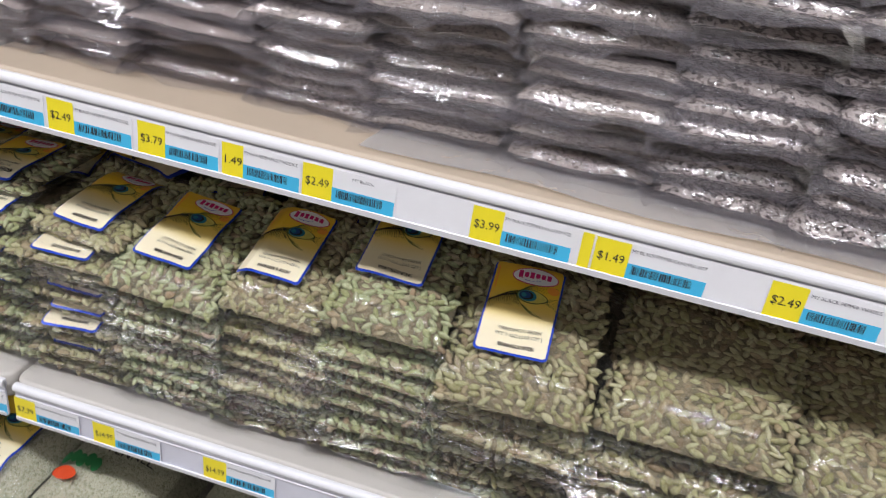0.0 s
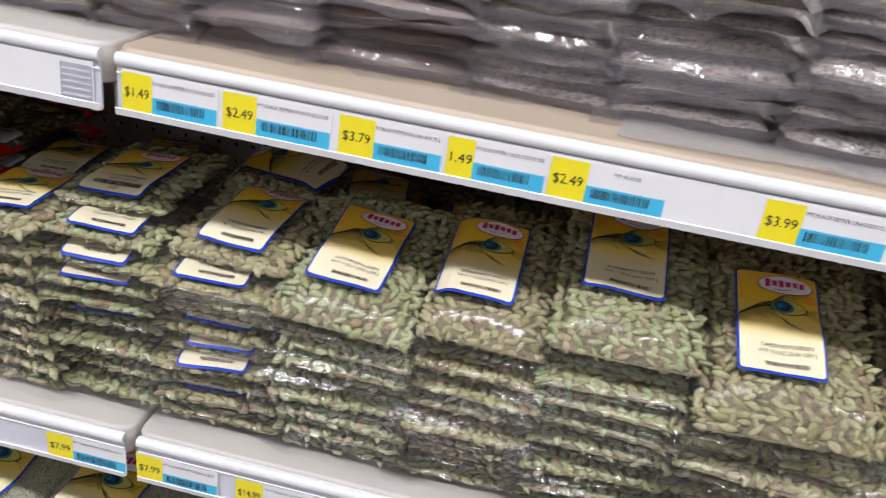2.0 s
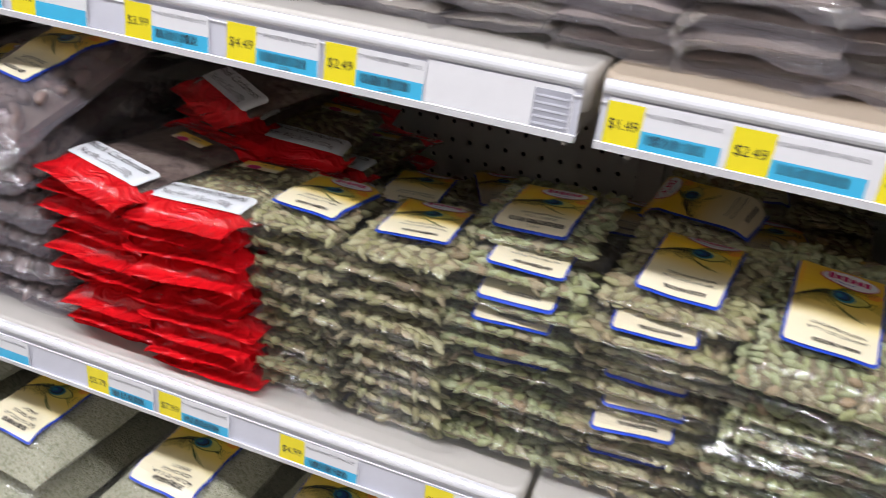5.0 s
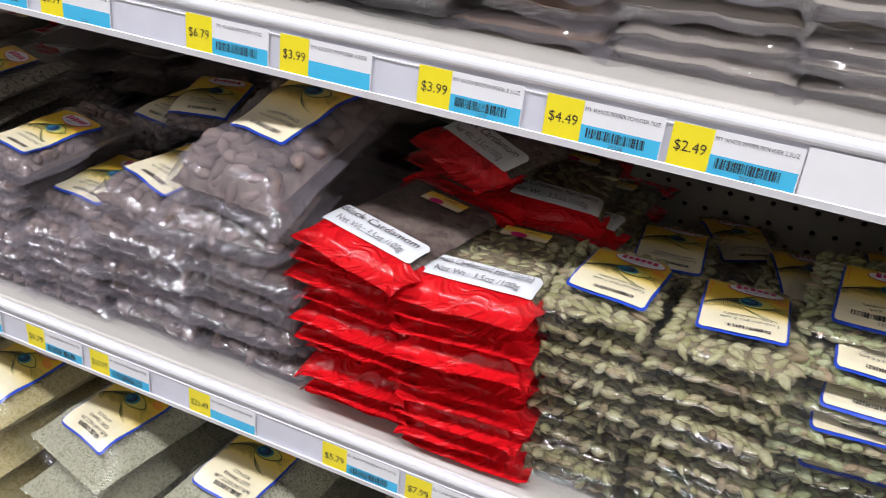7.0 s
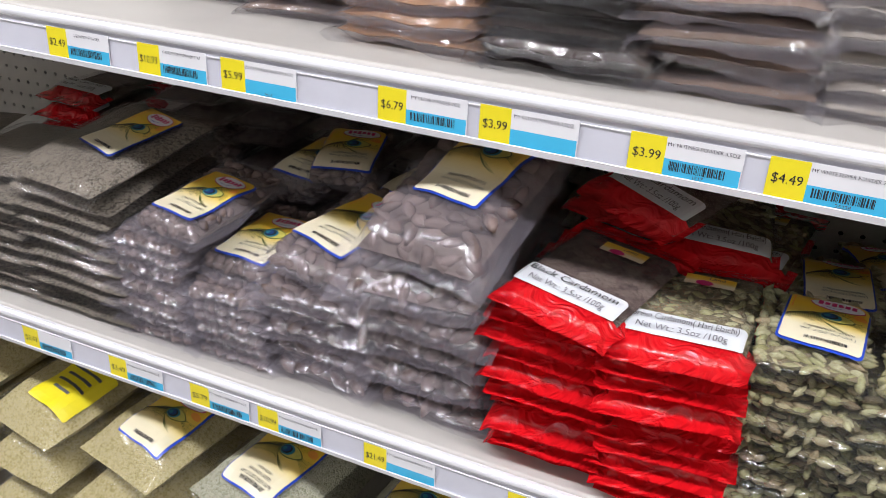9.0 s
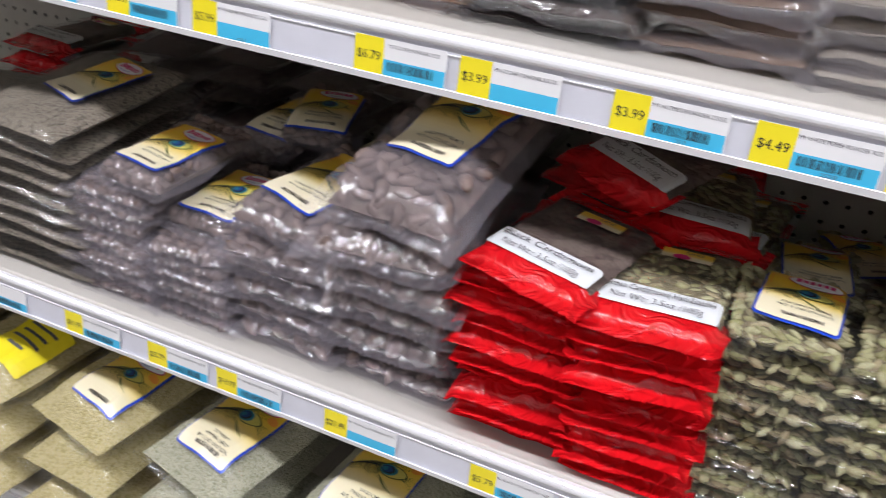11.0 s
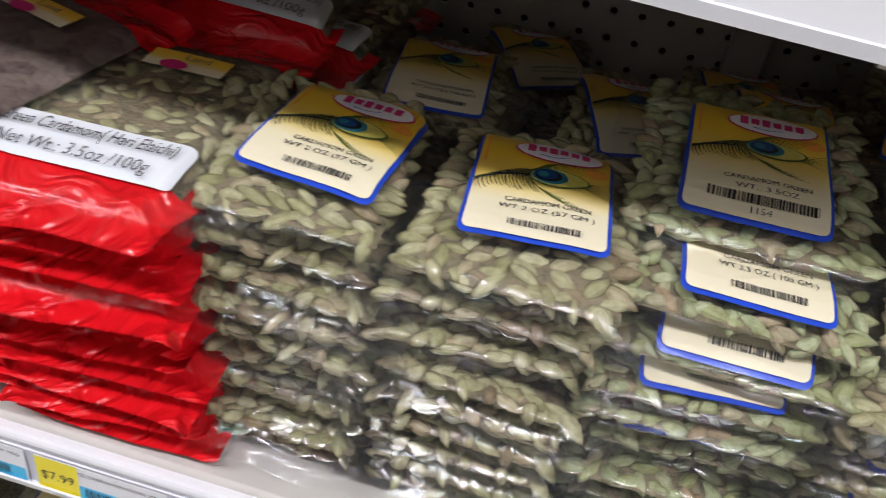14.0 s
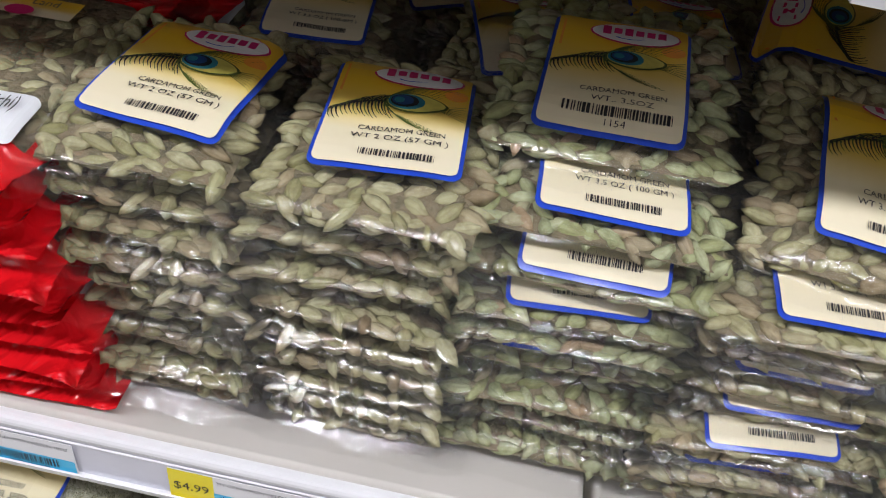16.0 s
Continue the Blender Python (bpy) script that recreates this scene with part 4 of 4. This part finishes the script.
green_stack(0.772, 0.930, 6, 1.080, 0.060, 14, None, 110, y1=-0.020, L=0.24, nose=0.05, pod=(0.0145, 0.0072))

# second row behind the front stacks
back_kits = kits_for(0.115, 0.15, 0.022, FILM, FILL_SHADED_GREEN, GREEN_PODS, 2, 150)
back_top = [bag_kind(0.12, 0.15, 0.024, FILM, FILL_SHADED_GREEN, 160 + i, GREEN_PODS, True, (P_35, 0.066, 0.098), (0.0, 0.075), 0.3 * i) for i in range(2)]
for i, (x, zt, yy) in enumerate(((-0.225, 1.062, 0.175), (-0.11, 1.064, 0.18), (0.01, 1.075, 0.20), (0.13, 1.085, 0.19), (0.255, 1.06, 0.21), (0.38, 1.06, 0.22), (0.50, 1.02, 0.24), (-0.17, 1.03, 0.32), (0.0, 1.03, 0.33))):
    stack(back_kits, back_top[i % 2], x - 0.05, x + 0.05, 8, SH, zt, yy, yy, 0.022, 0.022, 3, "cardamom_bag", LG, LT, "spice bag", G, 170 + i, 9, 0.008)

# third row, in the shelf's shadow
for i, (x, zt, yy) in enumerate(((0.20, 1.13, 0.31), (0.33, 1.14, 0.31), (0.46, 1.12, 0.31), (0.60, 1.10, 0.31), (0.74, 1.08, 0.31), (0.09, 1.10, 0.32))):
    stack(back_kits, back_top[i % 2], x - 0.055, x + 0.055, 8, SH, zt, yy, yy, 0.025, 0.024, 3, "cardamom_bag", LG, LT, "spice bag", G, 190 + i, 12, 0.008)
side_top = bag_kind(0.12, 0.16, 0.026, FILM, FILL_SHADED_GREEN, 198, GREEN_PODS, True, (P_35, 0.066, 0.098), (0.0, 0.08), 1.45)
bag(side_top, pose(0.062, 0.100, 1.112, 12, 0, -6), "cardamom_bag", "clear cardamom bag with its feather label turned sideways", "spice bag", G)

# red bags
def red_kit(seed, T, core, pods, title, full):
    pil = Pillow(0.122, 0.185, T, 0.016, 0.008, 0.034, seed, 0.0022, 0.012, 0.1, 0.002, 0.72, 0.006, 0.4)
    front, back = 0.034, 0.150

    def pick(x, y, side):
        return 0 if y < front or y > back or (side < 0 and y < 0.05) else 1

    kit = {"film": pil.skin("wrapper", [RED_FOIL, FILM], 26, 34, 0.0, True, pick)}
    kit["contents"] = pil.skin("contents", [core], 18, 20, -0.004, False, None, True)
    if pods:
        kit["filling"] = pods_mesh("filling", pil, pods, 0.13, 0.0165, 0.0083, seed, start=front + 0.004)
    p = Print()
    w, h = 0.100, 0.031
    p.rect(-w / 2, w / 2, -h / 2, h / 2, LABEL_WHITE, 0, 22, 7, 0.004)
    p.text(title, 0, 0.0065, 0.0125, INK, 4, min(0.088, 0.0062 * len(title)))
    p.text("Net Wt.: 3.5oz /100g", 0, -0.0075, 0.0110, INK_GREY, 4, 0.074)
    kit["label"] = label_on(pil, p, 0.0, front + 0.012, 0.0, w, h)
    b = Print()
    b.rect(-0.020, 0.024, -0.0085, 0.0085, LABEL_PRINT, 0, 14, 6)
    b.ellipse(-0.002, -0.0075, 0.0075, 0.0045, MAGENTA, 4)
    b.text("Land", 0.008, 0.001, 0.0075, INK_GREY, 5)
    kit["badge"] = label_on(pil, b, 0.004, 0.132, 0.0, 0.044, 0.017)
    return kit


def red_bag(kit, m, label):
    top = new("red_spice_bag", kit["film"])
    top.matrix_basis = m
    tagged(top, label, "spice bag", "stacked red spice bags")
    piece("contents", kit["contents"], top)
    if "filling" in kit:
        tagged(piece("filling", kit["filling"], top), kind="stuff")
    piece("label", kit["label"], top, "white printed product label")
    piece("badge", kit["badge"], top, "yellow badge with a red oval")


rT = 0.0190
red_black = [red_kit(201 + i, rT * (1.0, 0.85, 1.1, 0.95)[i], FILL_BLACK, None, "Black Cardamom", False) for i in range(4)]
red_green = [red_kit(211 + i, rT * (1.0, 0.85, 1.1, 0.95)[i], FILL_SHADED_GREEN, GREEN_PODS, "Green Cardamom( Hari Elaichi)", True) for i in range(4)]
rr = random.Random(5)
LRB, LRG = "red plastic bag of black cardamom with white label", "red plastic bag of green cardamom with white label"
for i in range(10):
    q, last = i / 9, i == 9
    red_bag(red_black[i % 4], pose(-0.457 + rr.uniform(-0.007, 0.007), 0.018 - 0.046 * q + (0.0 if last else rr.uniform(-0.012, 0.012)), SH + 0.0095 + i * 0.0200, 1 + 3 * q + rr.uniform(-1, 1), 4 if last else rr.uniform(-2.5, 2.5), -13 if last else rr.uniform(-5, 5)), LRB)
    red_bag(red_green[i % 4], pose(-0.346 + rr.uniform(-0.006, 0.006), 0.018 - 0.046 * q + (0.0 if last else rr.uniform(-0.012, 0.012)), SH + 0.0095 + i * 0.0186, 1 + 3 * q + rr.uniform(-1, 1), rr.uniform(-2.5, 2.5), -1 if last else rr.uniform(-5, 5)), LRG)
for x, y, z, rx, ry, rz, kit, lb in ((-0.433, 0.120, 1.145, 14, 7, -30, red_black[0], LRB), (-0.45, 0.165, 1.118, 9, 3, -14, red_black[3], LRB), (-0.45, 0.20, 1.06, 4, 0, 4, red_black[1], LRB), (-0.45, 0.20, 1.02, 2, 0, 0, red_black[2], LRB),
                                    (-0.345, 0.150, 1.098, 8, 4, 6, red_green[0], LRG), (-0.34, 0.19, 1.072, 5, -3, -10, red_green[3], LRG), (-0.34, 0.19, 1.045, 4, 0, -6, red_green[1], LRG), (-0.34, 0.20, 1.00, 2, 0, 0, red_green[2], LRG)):
    red_bag(kit, pose(x, y, z, rx, ry, rz), lb)

# black cardamom bags
LB = "milky plastic bag of brown black cardamom pods"
LBT = "milky bag of black cardamom pods with yellow feather label"
GB = "stacked black cardamom bags"
BIG = dict(length=0.026, girth=0.016, inset=0.008, lump=0.2, wave=0.002)


def black_stack(x0, x1, n, z_top, T_top, tilt, print_, seed, L, y1=0.0, at=(0.0, 0.1), lturn=0.0, nose=0.03, top_at=None, big=True, lift=0.0):
    W = x1 - x0 + 0.028
    T = (z_top - SH - lift - T_top) / (n - 1) * 1.08
    size = BIG if big else dict(length=0.018, girth=0.012, inset=0.005, lump=0.2, wave=0.002)
    kits = kits_for(W, L, T, FILM_MILKY, FILL_BLACK, BLACK_PODS, 3, seed, **size)
    top = bag_kind(W, L, T_top, FILM_MILKY, FILL_BLACK, seed + 50, BLACK_PODS, True, print_, at, lturn, nose=nose, **size)
    stack(kits, top, x0, x1, n, SH + lift, z_top, 0.014, y1, T, T_top, tilt, "black_cardamom_bag", LB, LBT, "spice bag", GB, seed, 4, 0.006, top_at)


black_stack(-0.652, -0.520, 6, 1.146, 0.052, 22, (P_BLACK, 0.078, 0.112), 301, 0.23, -0.042, (0.010, 0.128), -0.12, 0.04, (0.006, -0.040, -10))
black_stack(-0.775, -0.655, 6, 1.085, 0.040, 7, (P_BLACK, 0.064, 0.096), 302, 0.20, -0.012, (0.0, 0.095), -0.15, 0.035, (0.004, -0.01, -8))
black_stack(-0.985, -0.885, 8, 1.082, 0.030, 9, (P_BLACK2, 0.074, 0.092), 303, 0.17, -0.006, (0.004, 0.074), -0.08, 0.02, (0.034, 0.0, -8), False)
black_stack(-0.880, -0.780, 7, 1.040, 0.028, 9, (P_BLACK2, 0.074, 0.090), 304, 0.16, 0.0, (0.004, 0.07), 0.0, 0.02, (0.0, 0.02, -6), False)

# flat bags of grey seeds
LS = "flat clear bag of grey brown seeds"


def seed_stack(x0, x1, n, z_top, T_top, seed, core, print_=None, y0=0.014, y1=0.0, L=0.2, base=SH, tilt=4, film=FILM, label=LS, top_label="flat bag of grey seeds with yellow feather label", name="seed_bag", group="stacked seed bags", at=(0.02, 0.12), lturn=-0.2, top_at=None, W=None, wave=0.0012, count=3, turn=2.5, slide=0.005, spread=0.004, droop=0.002, fin=0.011, blunt=None, curl=0.006, plump=1.05):
    W = W or x1 - x0 + 0.020
    T = (z_top - base - T_top) / (n - 1) * plump
    kits = [bag_kind(W * (1.0, 0.96, 1.03, 0.98)[i % 4], L, T * (1.0, 0.82, 1.15, 0.92)[i % 4], film, core, seed + i, wave=wave, droop=droop, fin=fin, nose=blunt and T * blunt, sharp=0.55 if blunt else 0.78, side=0.008, curl=curl) for i in range(count)]
    top = bag_kind(W, L, T_top, film, core, seed + 50, None, True, print_, at, lturn, wave=wave, side=0.008, fin=fin)
    stack(kits, top, x0, x1, n, base, z_top, y0, y1, T, T_top, tilt, name, label, top_label, "spice bag", group, seed, turn, spread, top_at, slide)


seed_stack(-1.145, -0.985, 10, 1.110, 0.030, 321, SEEDS_GREY, (P_PLAIN, 0.078, 0.10), at=(0.02, 0.125), top_at=(0.0, -0.004, -8), tilt=11, L=0.23)
seed_stack(-1.29, -1.14, 10, 1.085, 0.022, 331, SEEDS_GREY, None, top_at=(0.0, 0.02, 4))
seed_stack(-1.44, -1.30, 9, 1.07, 0.022, 341, SEEDS_GREY, (P_PLAIN, 0.078, 0.10), at=(0.0, 0.12), top_at=(0.0, 0.02, 10), tilt=8)
seed_stack(-1.59, -1.45, 9, 1.06, 0.022, 351, SEEDS_GREY, None, top_at=(0.0, 0.02, 4))
for i in range(4):
    red_bag(red_black[i], pose(-1.33 + 0.01 * i, 0.24, 1.02 + 0.028 * i, 4, 0, 6 - 4 * i), LRB)
seed_stack(-1.42, -1.30, 5, 1.0, 0.02, 361, SEEDS_GREY, None, y0=0.24, y1=0.24, top_at=(0.0, 0.24, 2))
# loose bags lying behind
for i, (x, y, z, rx, rz) in enumerate(((-0.86, 0.17, 1.07, 10, -12), (-0.78, 0.17, 1.09, 10, 15), (-0.73, 0.20, 1.06, 6, -20), (-0.92, 0.22, 1.03, 4, 6), (-1.05, 0.25, 1.05, 4, 10), (-0.64, 0.22, 1.08, 6, 0))):
    k = bag_kind(0.11, 0.16, 0.03, FILM_MILKY, FILL_BLACK, 340 + i, BLACK_PODS, True, (P_BLACK2, 0.074, 0.092) if i in (0, 1, 2) else None, (0.0, 0.07), length=0.018, girth=0.012, inset=0.005)
    bag(k, pose(x, y, z, rx, 0, rz), "black_cardamom_bag", LBT if i < 3 else LB, "spice bag", GB)
    k2 = bag_kind(0.11, 0.16, z - 0.03 - SH, FILM_MILKY, FILL_BLACK, 350 + i, None, nose=0.03)
    bag(k2, pose(x, y + 0.01, SH + (z - 0.03 - SH) / 2, 0, 0, rz), "black_cardamom_bag", LB, "spice bag", GB)

dark_kits = kits_for(0.12, 0.16, 0.032, FILM_MILKY, FILL_BLACK, None, 2, 370)
for i, x in enumerate((-1.12, -0.99, -0.86, -0.73, -0.60)):
    stack(dark_kits, None, x - 0.06, x + 0.06, 7, SH, 1.13 + 0.015 * (i % 2), 0.29, 0.29, 0.03, 0.03, 2, "black_cardamom_bag", LB, LB, "spice bag", GB, 380 + i, 10, 0.008)

# bottom shelf: large fennel bags
LF = "large clear bag of pale fennel seed with feather label"
fz = BASE_Z + 0.001
for i, (x, core, pr, ax, turn_) in enumerate(((-1.54, FENNEL_GOLD, None, 0.0, -6), (-1.36, FENNEL_GOLD, P_YELLOW, 0.0, -8), (-1.18, FENNEL_GOLD, P_YELLOW, 0.03, -10), (-1.005, FENNEL_GOLD, P_PLAIN, 0.02, -12), (-0.825, FENNEL, P_FENNEL, 0.01, -14), (-0.615, FENNEL, P_FENNEL, 0.0, -8), (-0.40, FENNEL, P_FENNEL, 0.0, -4), (-0.228, FENNEL, P_FENNEL, 0.0, -6), (-0.09, FENNEL, P_FENNEL, 0.0, -4), (0.06, FENNEL, P_PENNE, 0.0, -3), (0.25, FENNEL, None, 0.0, -3), (0.45, FENNEL, None, 0.0, -3))):
    w = 0.17
    low = [bag_kind(w, 0.27, 0.065, FILM, core, 400 + i * 5 + j, None, nose=0.04, wave=0.002) for j in range(2)]
    top = bag_kind(w, 0.27, 0.07, FILM, core, 404 + i * 5, None, False, (pr, 0.084, 0.116) if pr else None, (ax, 0.092), 0.0, nose=0.05, wave=0.002)
    for j in range(3):
        bag(top if j == 2 else low[j], pose(x, -0.03 + 0.012 * (j - 2), fz + 0.033 + j * 0.066, (2, 4, 9)[j], 0, turn_ if j == 2 else turn_ / 3), "fennel_bag", LF if j == 2 else "large clear bag of pale fennel seed", "spice bag", "large fennel bags")

# upper shelf: powders and peppers
LP = "flat clear bag of ground spice in a tall stack"
for i, (x0, x1, n, zt, core, film, y0, y1, L) in enumerate((
    (-0.99, -0.86, 8, 1.40, NUTMEG, FILM_GREY, 0.16, 0.16, 0.16), (-0.85, -0.71, 8, 1.40, NUTMEG, FILM_GREY, 0.13, 0.12, 0.16),
    (-0.700, -0.558, 9, 1.44, CINNAMON, FILM_GREY, 0.075, 0.06, 0.18), (-0.555, -0.418, 10, 1.44, CLOVE, FILM_SHINY, 0.075, 0.055, 0.18),
    (-0.418, -0.288, 10, 1.45, NUTMEG, FILM_GREY, 0.07, 0.05, 0.18), (-0.286, -0.155, 10, 1.45, WHITE_PEPPER, FILM_GREY, 0.07, 0.045, 0.18),
    (-0.150, -0.055, 11, 1.45, WHITE_PEPPER, FILM_GREY, 0.075, 0.05, 0.16), (-0.050, 0.030, 11, 1.45, PEPPER_POWDER, FILM_GREY, 0.075, 0.05, 0.16),
    (0.030, 0.135, 11, 1.46, PEPPER_POWDER, FILM_GREY, 0.08, 0.045, 0.17), (0.135, 0.255, 11, 1.46, PEPPER_POWDER, FILM_GREY, 0.08, 0.045, 0.17),
    (0.255, 0.365, 12, 1.46, PEPPER_COARSE, FILM_GREY, 0.08, 0.045, 0.17), (0.365, 0.488, 11, 1.47, PEPPER_COARSE, FILM_GREY, 0.075, 0.04, 0.17),
    (0.488, 0.610, 11, 1.48, PEPPER_COARSE, FILM_GREY, 0.07, 0.035, 0.18), (0.610, 0.722, 11, 1.48, PEPPER, FILM_GREY, 0.06, 0.03, 0.18),
    (0.722, 0.850, 10, 1.48, PEPPER, FILM_GREY, 0.05, 0.02, 0.18), (0.850, 0.980, 10, 1.48, PEPPER, FILM_GREY, 0.05, 0.02, 0.18))):
    b0 = up_z((x0 + x1) / 2) + 0.0012
    seed_stack(x0, x1, n, zt, (zt - b0) / n, 500 + i * 7, core, None, y0 - 0.032, y1 - 0.016, L, b0, 3, film, LP, LP, "pepper_bag" if x0 > -0.1 else "spice_powder_bag", "stacked spice powder bags", wave=0.0046, count=4, turn=6, slide=0.016, spread=0.007, droop=0.006, fin=0.016, blunt=0.85, curl=0.010, plump=1.12)
